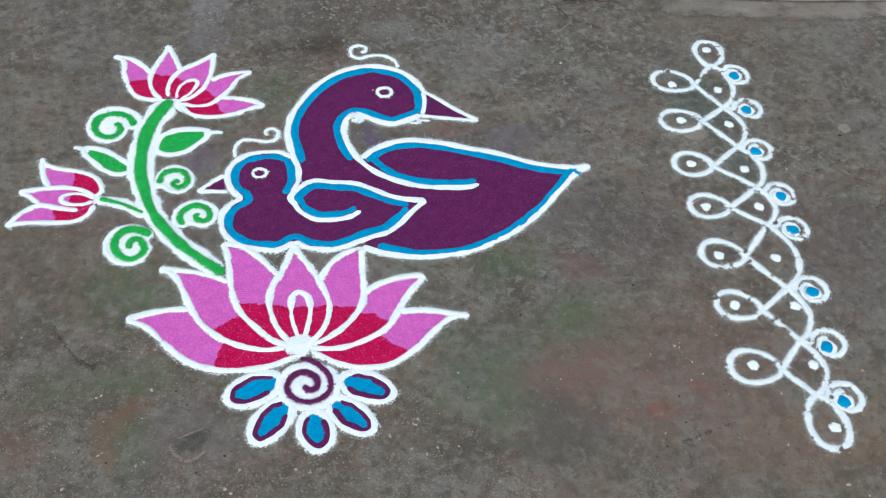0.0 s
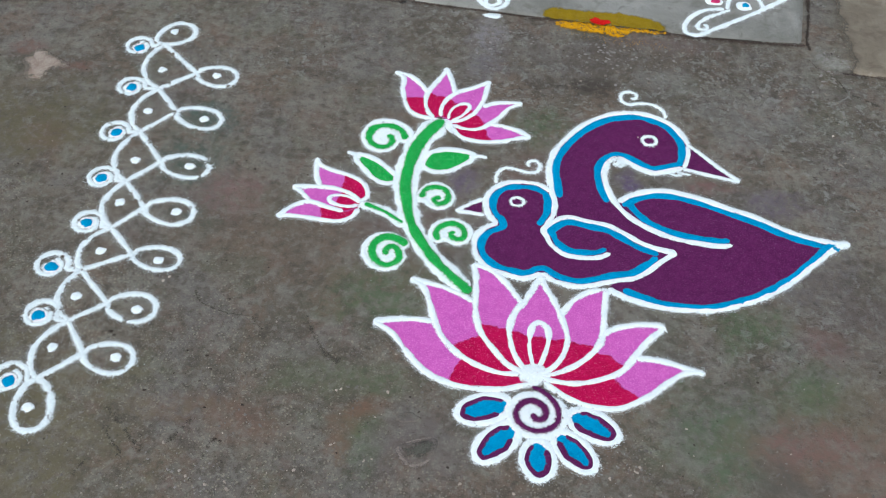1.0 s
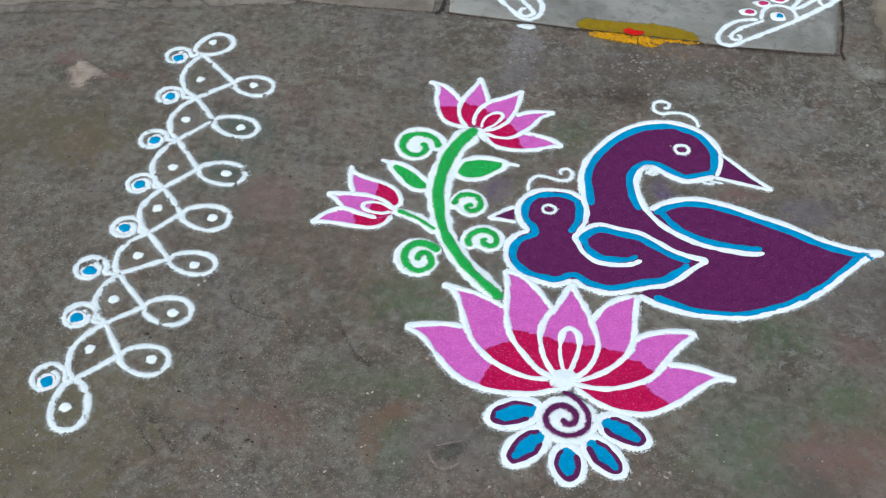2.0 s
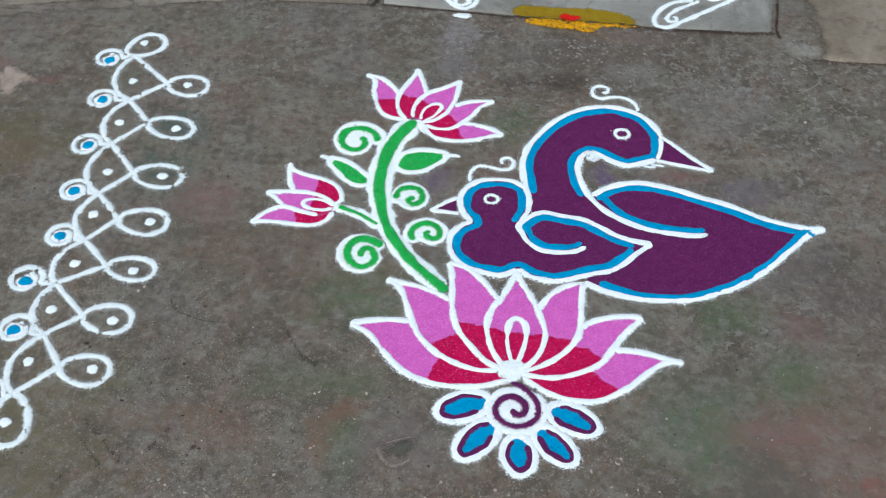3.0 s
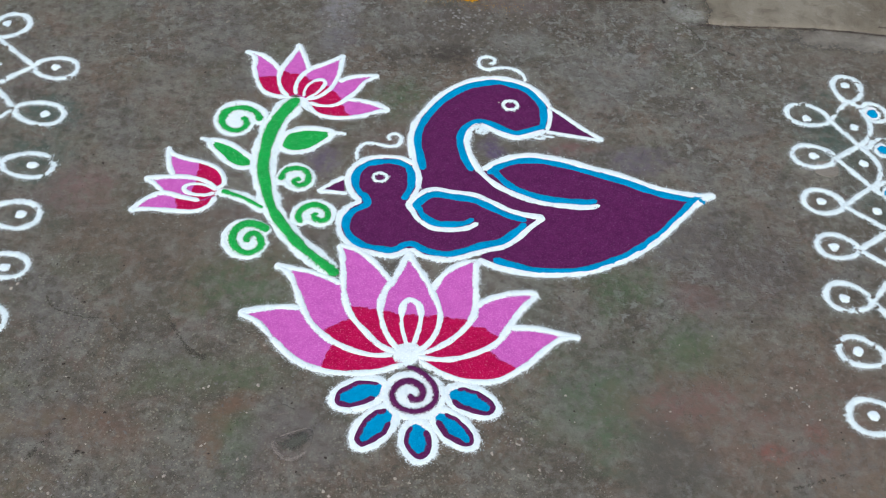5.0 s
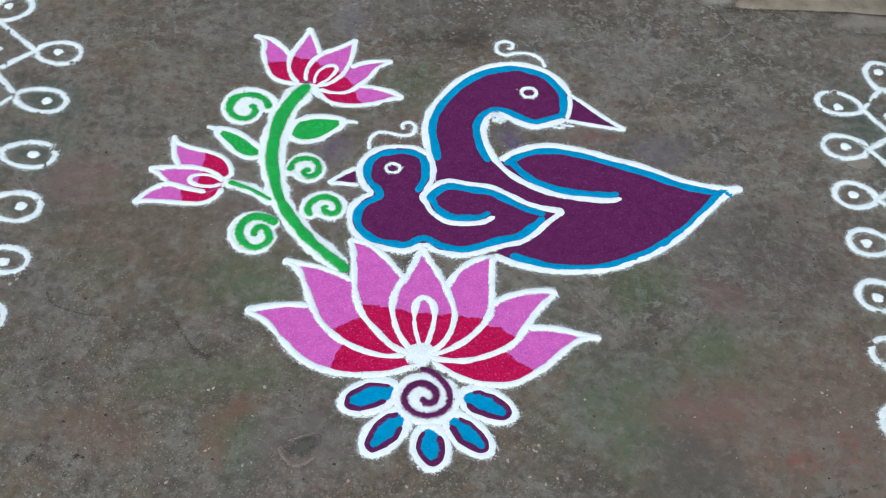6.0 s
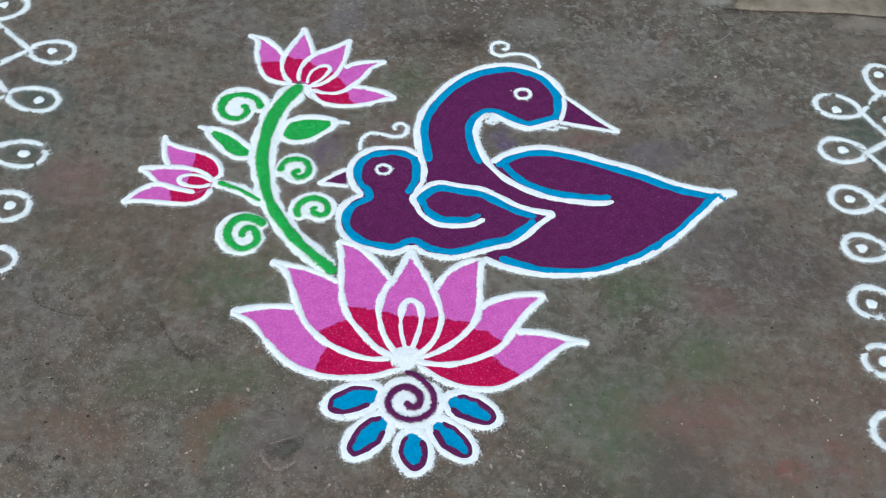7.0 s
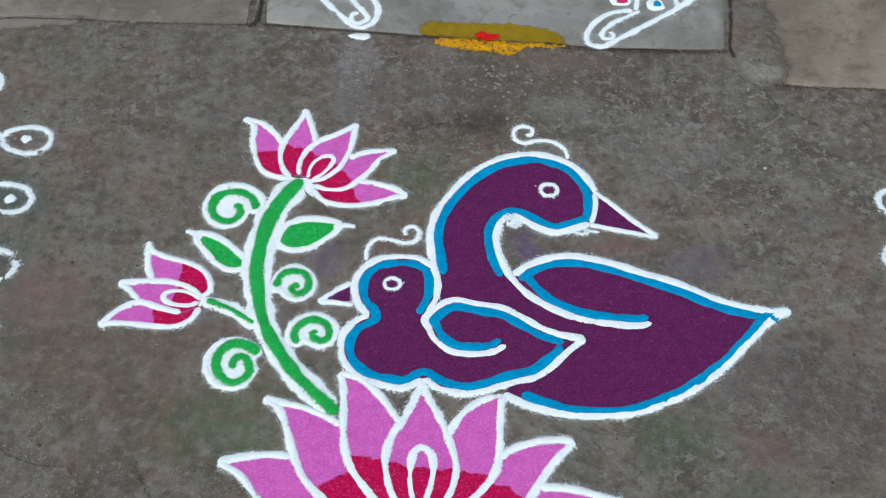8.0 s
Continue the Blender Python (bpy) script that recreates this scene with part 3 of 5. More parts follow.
# ---------------------------------------------------------------- cement behind the yard
def build_slab(front, back_b, back_a):
    """The grey cement slab of the entrance, a little proud of the yard, with a worn front edge."""
    rows = ((0.007, -0.02), (0.007, 0.0010), (0.0, 0.0014), (0.002, 0.0030), (0.010, 0.0046), (0.05, 0.0055), (0.3, 0.006), (1.0, 0.006))
    line = smooth_line(front, step=0.011)
    n = len(line) - 1
    verts, faces = [], []
    for i, p in enumerate(line):
        f = i / n
        b = Vector((*back_a, 0)).lerp(Vector((*back_b, 0)), f)
        for k, (s, z) in enumerate(rows):
            wob = 0.003 * noise.noise((f * 12, 3.0, 0.0)) + 0.002 * noise.noise((f * 45, 5.0, 0.0)) if s < 0.05 else 0.0
            q = p.lerp(b, s)
            inset = 0.003 * (1 - 2 * f) if i in (0, n) else 0.0
            verts.append((q.x + inset, q.y + wob, z - (0.008 if i in (0, n) and k else 0.0)))
    m = len(rows)
    for i in range(n):
        for j in range(m - 1):
            a = i * m + j
            faces.append((a, a + m, a + m + 1, a + 1))
    tagged(finish("entrance_slab", verts, faces, SLAB), "smooth grey cement entrance slab with a worn edge", "slab", kind="structure")


SLAB_FRONT = [(-0.267, 0.604), (-0.234, 0.599), (-0.149, 0.588), (-0.092, 0.580), (-0.012, 0.569), (0.114, 0.556), (0.200, 0.547), (0.271, 0.535), (0.327, 0.529), (0.42, 0.524), (0.503, 0.522)]
build_slab(SLAB_FRONT, (0.665, 1.5), (-0.268, 1.5))
RIGHT_JOINT = [(0.560, 0.440), (0.634, 0.433), (0.700, 0.429), (0.780, 0.422), (0.860, 0.410), (0.953, 0.392), (1.065, 0.375), (1.201, 0.358), (1.6, 0.29), (2.4, 0.14)]
LEFT_JOINT = [(-2.2, 0.50), (-1.5, 0.545), (-1.14, 0.570), (-0.95, 0.596), (-0.80, 0.613), (-0.708, 0.627), (-0.637, 0.625), (-0.566, 0.620), (-0.480, 0.612), (-0.376, 0.606), (-0.284, 0.603)]
sheet("apron", [(0.545, 0.452)] + RIGHT_JOINT[1:],
      ((-0.003, -0.002, 0.5), (0.0, 0.0016, 1), (0.008, 0.0040, 1), (0.022, 0.0060, 1), (0.12, 0.0080, 1), (1.0, 0.012, 1)), APRON,
      "worn brown cement apron beside the slab", (0.075, 0.1))
sheet("apron_lip", [(0.545, 0.405), (0.575, 0.382), (0.622, 0.376), (0.682, 0.363), (0.722, 0.355), (0.824, 0.352), (0.930, 0.329), (1.041, 0.313), (1.173, 0.297), (1.6, 0.23), (2.4, 0.08)],
      ((-0.015, 0.0003, -0.3), (0.0, 0.0008, 0.05), (0.012, 0.0016, 0.45), (0.034, 0.0022, 0.75), (0.058, 0.0022, 0.7), (0.072, 0.0018, 0.5)), LIP,
      "pale worn cement lip in front of the apron", (0.25, 0.1))
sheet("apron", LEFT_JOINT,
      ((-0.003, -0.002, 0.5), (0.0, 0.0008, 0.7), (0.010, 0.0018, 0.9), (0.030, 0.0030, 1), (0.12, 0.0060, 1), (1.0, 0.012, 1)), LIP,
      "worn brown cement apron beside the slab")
sheet("apron_lip", [(-2.2, 0.46), (-1.5, 0.505), (-1.14, 0.525), (-0.95, 0.552), (-0.80, 0.572), (-0.66, 0.592), (-0.55, 0.597), (-0.44, 0.598)],
      ((-0.015, 0.0003, -0.3), (0.0, 0.0007, 0.1), (0.014, 0.0014, 0.5), (0.024, 0.0016, 0.6), (0.040, 0.0016, 0.5)), LIP,
      "thin worn cement lip in front of the apron", (0.1, 0.15))


def joint(line, wide, material=DIRT_SHADE, base=0.0012, label="dark strip painted as the shade in the joint of the slab", taper=None, dense=1.0):
    tagged(stroke("joint", line, wide, material, None, height=0.0010, base=base, taper=taper, loose=False, dense=dense), label, "joint", kind="structure")


# Slab joints: dark strips laid on top stand in for the grooves' shade.
joint([(0.508, 0.500), (0.506, 0.530), (0.509, 0.545), (0.518, 0.585), (0.528, 0.652), (0.54, 0.75), (0.6, 1.1)], 0.0068, base=0.0050, taper=(0.7, 1.2), dense=0.8)
joint([(-0.290, 0.590), (-0.279, 0.607), (-0.274, 0.637), (-0.273, 0.68), (-0.272, 0.9), (-0.272, 1.2)], 0.0060, base=0.0050, dense=0.8)
# One brown strip colours both the packed earth and the seam's shadow.
joint([(x, y - 0.002) for x, y in SLAB_FRONT[:6]], 0.0095, SEAM_BROWN, 0.0022, "brown silt and painted seam shadow along the front edge of the slab", None, 0.46)
joint([(x, y - 0.003) for x, y in SLAB_FRONT[6:]], 0.0130, SEAM_BROWN, 0.0022, "brown silt and painted seam shadow along the front edge of the slab", None, 0.46)
# Thin dark strip: the shadow under the slab's front edge, put in as colour.
joint([(x, y - 0.001) for x, y in SLAB_FRONT[7:10]], 0.0030, DIRT_SHADE, 0.0034, dense=0.6)
# Brown strips along the apron joints and its groove.
joint([(x, y - 0.002) for x, y in RIGHT_JOINT[:8]], 0.0046, SEAM_BROWN, 0.0024, "brown strip along the foot of the apron", (1.3, 0.8), 0.5)
joint([(0.905, 0.418), (0.98, 0.408), (1.075, 0.397), (1.212, 0.382)], 0.0050, SEAM_BROWN, 0.0072, "shallow brown groove in the apron", None, 0.5)
joint([(x, y - 0.002) for x, y in LEFT_JOINT[2:]], 0.0045, SEAM_BROWN, 0.0022, "brown strip along the foot of the apron", (0.7, 1.2), 0.42)
# ---------------------------------------------------------------- the lotus
lotus = thing("lotus_drawing", -0.023, -0.242, "large pink and red lotus with white outlines drawn in powder", "rangoli drawing", "powder drawings in the yard")
petal(lotus, [(-0.273, -0.21), (-0.247, -0.204), (-0.212, -0.201), (-0.181, -0.204)],
      [(-0.273, -0.21), (-0.243, -0.23), (-0.22, -0.263), (-0.194, -0.294), (-0.171, -0.31), (-0.138, -0.322), (-0.101, -0.326), (-0.067, -0.323), (-0.042, -0.315), (-0.021, -0.307)], ((-0.139, -0.279), (-0.154, -0.312)),
      fill_one=[(-0.273, -0.21), (-0.247, -0.204), (-0.212, -0.201), (-0.181, -0.204), (-0.168, -0.232), (-0.143, -0.262), (-0.111, -0.284), (-0.078, -0.295), (-0.045, -0.301)])
petal(lotus, [(-0.221, -0.119), (-0.194, -0.127), (-0.165, -0.136), (-0.135, -0.151), (-0.121, -0.162)],
      [(-0.221, -0.119), (-0.2, -0.137), (-0.189, -0.166), (-0.18, -0.199), (-0.166, -0.233), (-0.141, -0.263), (-0.109, -0.284), (-0.078, -0.295), (-0.048, -0.296)], ((-0.109, -0.226), (-0.147, -0.245)),
      fill_one=[(-0.221, -0.119), (-0.194, -0.127), (-0.165, -0.136), (-0.135, -0.151), (-0.121, -0.162), (-0.118, -0.186), (-0.109, -0.222), (-0.089, -0.254), (-0.067, -0.278), (-0.045, -0.294)])
petal(lotus, [(-0.123, -0.083), (-0.096, -0.093), (-0.072, -0.117), (-0.054, -0.144), (-0.042, -0.161)],
      [(-0.123, -0.083), (-0.118, -0.106), (-0.117, -0.14), (-0.116, -0.187), (-0.106, -0.223), (-0.086, -0.254), (-0.067, -0.278), (-0.042, -0.294)], ((-0.065, -0.21), (-0.102, -0.204)),
      fill_one=[(-0.123, -0.083), (-0.096, -0.093), (-0.072, -0.117), (-0.054, -0.144), (-0.042, -0.161), (-0.055, -0.179), (-0.063, -0.207), (-0.061, -0.239), (-0.053, -0.265), (-0.04, -0.289)])
petal(lotus, [(-0.013, -0.1), (-0.024, -0.124), (-0.039, -0.153), (-0.055, -0.179), (-0.063, -0.207), (-0.061, -0.239), (-0.053, -0.265), (-0.04, -0.288)],
      [(-0.013, -0.1), (-0.008, -0.123), (0.005, -0.149), (0.016, -0.18), (0.024, -0.211), (0.025, -0.233), (0.016, -0.261), (0.001, -0.282), (-0.017, -0.295)], ((0.025, -0.229), (-0.063, -0.215)))
petal(lotus, [(0.09, -0.122), (0.061, -0.13), (0.038, -0.147), (0.023, -0.168), (0.017, -0.18)],
      [(0.09, -0.122), (0.085, -0.158), (0.082, -0.197), (0.076, -0.228), (0.059, -0.254), (0.036, -0.275), (0.01, -0.29), (-0.013, -0.297)], ((0.075, -0.236), (0.028, -0.23)),
      fill_one=[(0.09, -0.122), (0.061, -0.13), (0.038, -0.147), (0.023, -0.168), (0.017, -0.18), (0.024, -0.211), (0.025, -0.233), (0.016, -0.261), (0.001, -0.282), (-0.014, -0.294)])
petal(lotus, [(0.177, -0.194), (0.156, -0.19), (0.125, -0.193), (0.097, -0.202), (0.081, -0.214)],
      [(0.177, -0.194), (0.167, -0.203), (0.145, -0.226), (0.127, -0.252), (0.106, -0.28), (0.077, -0.297), (0.042, -0.307), (0.013, -0.307), (-0.013, -0.301)], ((0.11, -0.271), (0.068, -0.247)),
      fill_one=[(0.177, -0.194), (0.156, -0.19), (0.125, -0.193), (0.097, -0.202), (0.081, -0.214), (0.076, -0.228), (0.059, -0.254), (0.036, -0.275), (0.01, -0.29), (-0.011, -0.298)])
petal(lotus, [(0.23, -0.278), (0.203, -0.27), (0.164, -0.258), (0.128, -0.255)],
      [(0.23, -0.278), (0.205, -0.277), (0.176, -0.296), (0.149, -0.32), (0.124, -0.336), (0.098, -0.348), (0.068, -0.349), (0.04, -0.342), (0.015, -0.329), (-0.011, -0.308)], ((0.127, -0.33), (0.093, -0.296)),
      fill_one=[(0.23, -0.278), (0.203, -0.27), (0.164, -0.258), (0.128, -0.255), (0.106, -0.28), (0.077, -0.297), (0.042, -0.307), (0.013, -0.307), (-0.01, -0.304)])
stroke("centre_loop", [(-0.017, -0.196), (-0.005, -0.207), (-0.004, -0.234), (-0.014, -0.27), (-0.024, -0.286), (-0.03, -0.267), (-0.033, -0.236), (-0.028, -0.205)], 0.0105, WHITE, lotus, "white loop in the middle petal", closed=True, height=0.0022)
dab("heart", -0.029, -0.296, 0.022, WHITE, lotus, "heap of white powder where the petals meet", 0.0024)

# ---------------------------------------------------------------- the rosette under the lotus
rosette = thing("rosette_drawing", -0.025, -0.383, "white powder rosette with five blue petals and a purple spiral", "rangoli drawing", "powder drawings in the yard")
def rosette_petal(inner, outer, half, flip=False):
    """A blue petal with a purple rim and a broad white border."""
    cx, cy = (inner[0] + outer[0]) / 2, (inner[1] + outer[1]) / 2
    ax, ay = (outer[0] - inner[0]) / 2, (outer[1] - inner[1]) / 2
    long = math.hypot(ax, ay)
    body = fill("petal", flat(smooth_line(ring(cx - ax * 0.05, cy - ay * 0.05, ax * 0.84, ay * 0.84, half - 0.0080), True, 0.006)), BLUE, rosette, "petal of bright blue powder")
    k = (long - 0.012) / long
    rim = ring(cx, cy, ax * k, ay * k, half - 0.0098, 20)
    skip = 3 if flip else 2
    rim = rim[10 + skip - 1:] + rim[:10 - (4 - skip)]
    rim = [(x + rng.uniform(-0.0016, 0.0016), y + rng.uniform(-0.0016, 0.0016)) for x, y in (rim if flip else rim[::-1])]
    stroke("rim", rim, 0.0098, PURPLE, body, "purple powder rim", False, 0.0026, taper=(1.15, 0.75), loose=False)
    k = (long - 0.0045) / long
    stroke("border", ring(cx, cy, ax * k, ay * k, half - 0.004), 0.0115, WHITE, body, "broad white border", True, 0.0022)


rosette_petal((-0.056, -0.346), (-0.141, -0.375), 0.027)
rosette_petal((-0.049, -0.382), (-0.109, -0.449), 0.0255)
rosette_petal((-0.023, -0.404), (-0.018, -0.479), 0.026)
rosette_petal((0.002, -0.391), (0.058, -0.458), 0.024, True)
rosette_petal((0.021, -0.359), (0.097, -0.402), 0.026, True)
stroke("spiral_ground", [(-0.019, -0.332), (0.006, -0.342), (0.018, -0.361), (0.016, -0.38), (0.001, -0.399), (-0.026, -0.403), (-0.051, -0.392), (-0.062, -0.371), (-0.06, -0.351), (-0.044, -0.335)], 0.013, WHITE, rosette, "white ring round the spiral", True, 0.0022)
fill("spiral_field", flat(smooth_line([(-0.019, -0.335), (0.006, -0.345), (0.017, -0.363), (0.015, -0.38), (-0, -0.395), (-0.025, -0.398), (-0.049, -0.388), (-0.06, -0.368), (-0.058, -0.351), (-0.043, -0.337)], True, 0.006)), WHITE, rosette, "white powder under the spiral", 0.0018)
stroke("spiral", [(-0.029, -0.318), (-0.013, -0.326), (0.002, -0.342), (0.009, -0.359), (0.007, -0.379), (-0.008, -0.392), (-0.027, -0.394), (-0.045, -0.385), (-0.053, -0.368), (-0.046, -0.351), (-0.03, -0.343), (-0.016, -0.349), (-0.009, -0.361), (-0.013, -0.374), (-0.024, -0.374), (-0.028, -0.365)], 0.0105, PURPLE, rosette, "purple powder spiral", height=0.0022, base=0.0016, taper=(0.75, 0.9), loose=False)

# ---------------------------------------------------------------- the flowering stem
stem = thing("flower_stem_drawing", -0.235, 0.057, "green powder-drawn stem with leaves, tendrils and two lotus flowers", "rangoli drawing", "powder drawings in the yard")
stroke("stem_border", [(-0.189, 0.251), (-0.202, 0.236), (-0.219, 0.208), (-0.233, 0.173), (-0.241, 0.131), (-0.244, 0.089), (-0.239, 0.048), (-0.231, 0.007), (-0.213, -0.035), (-0.187, -0.077), (-0.161, -0.108), (-0.131, -0.139)], 0.0435, WHITE, stem, "broad white border of the stem", height=0.0024, taper=(1.0, 0.74))
stroke("stem", [(-0.187, 0.255), (-0.202, 0.236), (-0.219, 0.208), (-0.233, 0.173), (-0.241, 0.131), (-0.244, 0.089), (-0.239, 0.048), (-0.231, 0.007), (-0.213, -0.035), (-0.187, -0.077), (-0.161, -0.108), (-0.126, -0.145)], 0.0205, GREEN, stem, "green powder stem", height=0.002, base=0.0021, taper=(1.05, 0.62), loose=False)
stroke("branch_border", [(-0.315, 0.036), (-0.294, 0.032), (-0.272, 0.022), (-0.254, 0.008), (-0.237, -0.008)], 0.0225, WHITE, stem, "white border of the side branch", height=0.0024)
stroke("branch", [(-0.309, 0.038), (-0.294, 0.031), (-0.275, 0.022), (-0.257, 0.009), (-0.242, -0.002)], 0.0080, GREEN, stem, "thin green side branch", height=0.002, base=0.0021, taper=(1.15, 0.55), loose=False)
def tendril(outline, coil, width):
    """A green coil on a roundel of white powder."""
    roundel = fill("tendril", flat(smooth_line(outline, True, 0.006)), WHITE, stem, "white powder roundel of a tendril", 0.0018)
    stroke("border", beside(outline, 0.004, True), 0.0100, WHITE, roundel, "", True, 0.0028)
    stroke("coil", coil, width, GREEN, roundel, "green powder coil", height=0.002, base=0.0017, taper=(1.15, 0.85), loose=False)


tendril([(-0.24, 0.223), (-0.258, 0.244), (-0.288, 0.252), (-0.312, 0.245), (-0.326, 0.225), (-0.329, 0.198), (-0.317, 0.176), (-0.292, 0.166), (-0.271, 0.175), (-0.26, 0.194), (-0.25, 0.191), (-0.242, 0.206)],
        [(-0.251, 0.2), (-0.259, 0.221), (-0.278, 0.233), (-0.299, 0.232), (-0.313, 0.22), (-0.316, 0.198), (-0.304, 0.182), (-0.288, 0.178), (-0.276, 0.189), (-0.276, 0.203), (-0.285, 0.208)], 0.0112)
tendril([(-0.229, -0.046), (-0.247, -0.028), (-0.27, -0.023), (-0.292, -0.032), (-0.304, -0.053), (-0.303, -0.078), (-0.288, -0.099), (-0.265, -0.106), (-0.244, -0.098), (-0.232, -0.075), (-0.237, -0.062), (-0.232, -0.055)],
        [(-0.232, -0.051), (-0.246, -0.039), (-0.266, -0.034), (-0.282, -0.045), (-0.288, -0.065), (-0.28, -0.085), (-0.263, -0.095), (-0.246, -0.086), (-0.243, -0.071), (-0.25, -0.057), (-0.26, -0.055), (-0.266, -0.066), (-0.262, -0.073)], 0.0115)
tendril([(-0.21, 0.05), (-0.204, 0.041), (-0.188, 0.033), (-0.17, 0.038), (-0.16, 0.055), (-0.162, 0.076), (-0.176, 0.093), (-0.196, 0.098), (-0.214, 0.087), (-0.222, 0.068), (-0.22, 0.048)],
        [(-0.215, 0.058), (-0.21, 0.077), (-0.196, 0.085), (-0.178, 0.082), (-0.17, 0.067), (-0.173, 0.051), (-0.185, 0.046), (-0.194, 0.054), (-0.188, 0.06), (-0.182, 0.057)], 0.0098)
tendril([(-0.18, -0.04), (-0.173, -0.035), (-0.159, -0.043), (-0.14, -0.041), (-0.128, -0.027), (-0.128, -0.006), (-0.146, 0.011), (-0.169, 0.013), (-0.188, 0.003), (-0.198, -0.016), (-0.197, -0.034)],
        [(-0.182, -0.037), (-0.186, -0.02), (-0.178, -0.005), (-0.161, 0.002), (-0.145, -0.005), (-0.139, -0.021), (-0.145, -0.032), (-0.156, -0.031), (-0.162, -0.021), (-0.154, -0.017)], 0.0098)
leaf = fill("leaf", flat(smooth_line([(-0.213, 0.148), (-0.203, 0.167), (-0.175, 0.176), (-0.133, 0.168), (-0.151, 0.148), (-0.172, 0.132), (-0.197, 0.129), (-0.212, 0.137)], True, 0.006)), GREEN, stem, "pointed leaf of green powder")
stroke("border", beside([(-0.213, 0.148), (-0.203, 0.167), (-0.175, 0.176), (-0.133, 0.168), (-0.151, 0.148), (-0.172, 0.132), (-0.197, 0.129), (-0.212, 0.137)], 0.0045, True), 0.0105, WHITE, leaf, "white powder border", True, 0.0022)
stroke("tip", [(-0.138, 0.165), (-0.119, 0.167), (-0.106, 0.163)], 0.0085, WHITE, leaf, "white tip")
leaf = fill("leaf", flat(smooth_line([(-0.331, 0.153), (-0.304, 0.144), (-0.278, 0.121), (-0.262, 0.102), (-0.276, 0.094), (-0.296, 0.103), (-0.319, 0.131)], True, 0.006)), GREEN, stem, "pointed leaf of green powder")
stroke("border", beside([(-0.331, 0.153), (-0.304, 0.144), (-0.278, 0.121), (-0.262, 0.102), (-0.276, 0.094), (-0.296, 0.103), (-0.319, 0.131)], 0.0045, True), 0.0105, WHITE, leaf, "white powder border", True, 0.0022)
stroke("tip", [(-0.326, 0.148), (-0.339, 0.158), (-0.351, 0.162)], 0.0085, WHITE, leaf, "white tip")
bud = fill("upper_flower", flat(smooth_line([(-0.227, 0.281), (-0.2, 0.261), (-0.174, 0.258), (-0.158, 0.235), (-0.171, 0.223), (-0.191, 0.246), (-0.212, 0.257)], True, 0.006)), WHITE, stem, "small lotus flower of pink and red powder")
petal(bud, [(-0.283, 0.385), (-0.255, 0.375), (-0.235, 0.355), (-0.219, 0.33)],
      [(-0.283, 0.385), (-0.266, 0.367), (-0.266, 0.338), (-0.26, 0.306), (-0.25, 0.28), (-0.232, 0.266), (-0.205, 0.259)], ((-0.222, 0.318), (-0.26, 0.313)), width=0.0096,
      fill_one=[(-0.283, 0.385), (-0.255, 0.375), (-0.235, 0.355), (-0.219, 0.33), (-0.222, 0.305), (-0.216, 0.277), (-0.205, 0.26)])
petal(bud, [(-0.188, 0.403), (-0.177, 0.368), (-0.171, 0.342), (-0.168, 0.328)],
      [(-0.188, 0.403), (-0.192, 0.385), (-0.205, 0.359), (-0.218, 0.332), (-0.222, 0.305), (-0.216, 0.277), (-0.204, 0.262)], ((-0.189, 0.321), (-0.216, 0.328)), width=0.0096,
      fill_one=[(-0.188, 0.403), (-0.177, 0.368), (-0.171, 0.342), (-0.169, 0.33), (-0.182, 0.315), (-0.192, 0.289), (-0.192, 0.266)])
petal(bud, [(-0.105, 0.369), (-0.11, 0.351), (-0.114, 0.327), (-0.12, 0.304), (-0.134, 0.277), (-0.155, 0.258), (-0.174, 0.255)],
      [(-0.105, 0.369), (-0.118, 0.36), (-0.139, 0.347), (-0.163, 0.335), (-0.182, 0.315), (-0.192, 0.289), (-0.192, 0.266)], ((-0.127, 0.281), (-0.176, 0.314)), width=0.0096)
petal(bud, [(-0.045, 0.312), (-0.073, 0.312), (-0.1, 0.307), (-0.117, 0.297)],
      [(-0.045, 0.312), (-0.069, 0.297), (-0.084, 0.275), (-0.101, 0.255), (-0.125, 0.237), (-0.151, 0.237), (-0.169, 0.245)], ((-0.109, 0.252), (-0.132, 0.28)), width=0.0096,
      fill_one=[(-0.045, 0.312), (-0.073, 0.312), (-0.1, 0.307), (-0.117, 0.297), (-0.12, 0.304), (-0.134, 0.277), (-0.155, 0.258), (-0.172, 0.249)])
petal(bud, [(-0.03, 0.221), (-0.052, 0.237), (-0.083, 0.248), (-0.104, 0.251)],
      [(-0.03, 0.221), (-0.049, 0.219), (-0.076, 0.21), (-0.107, 0.205), (-0.138, 0.208), (-0.157, 0.218), (-0.17, 0.237)], ((-0.103, 0.216), (-0.116, 0.247)), width=0.0096,
      fill_one=[(-0.03, 0.221), (-0.052, 0.237), (-0.083, 0.248), (-0.104, 0.251), (-0.125, 0.237), (-0.151, 0.237), (-0.169, 0.24)])
stroke("inner_loop", [(-0.178, 0.26), (-0.177, 0.275), (-0.17, 0.291), (-0.157, 0.301), (-0.145, 0.303), (-0.141, 0.294), (-0.149, 0.277), (-0.161, 0.264), (-0.172, 0.256)], 0.0080, WHITE, bud, "white inner loop")
side_flower = fill("side_flower", flat(smooth_line([(-0.333, 0.046), (-0.32, 0.053), (-0.309, 0.043), (-0.316, 0.029), (-0.332, 0.031)], True, 0.006)), WHITE, stem, "small side lotus flower of pink and red powder")
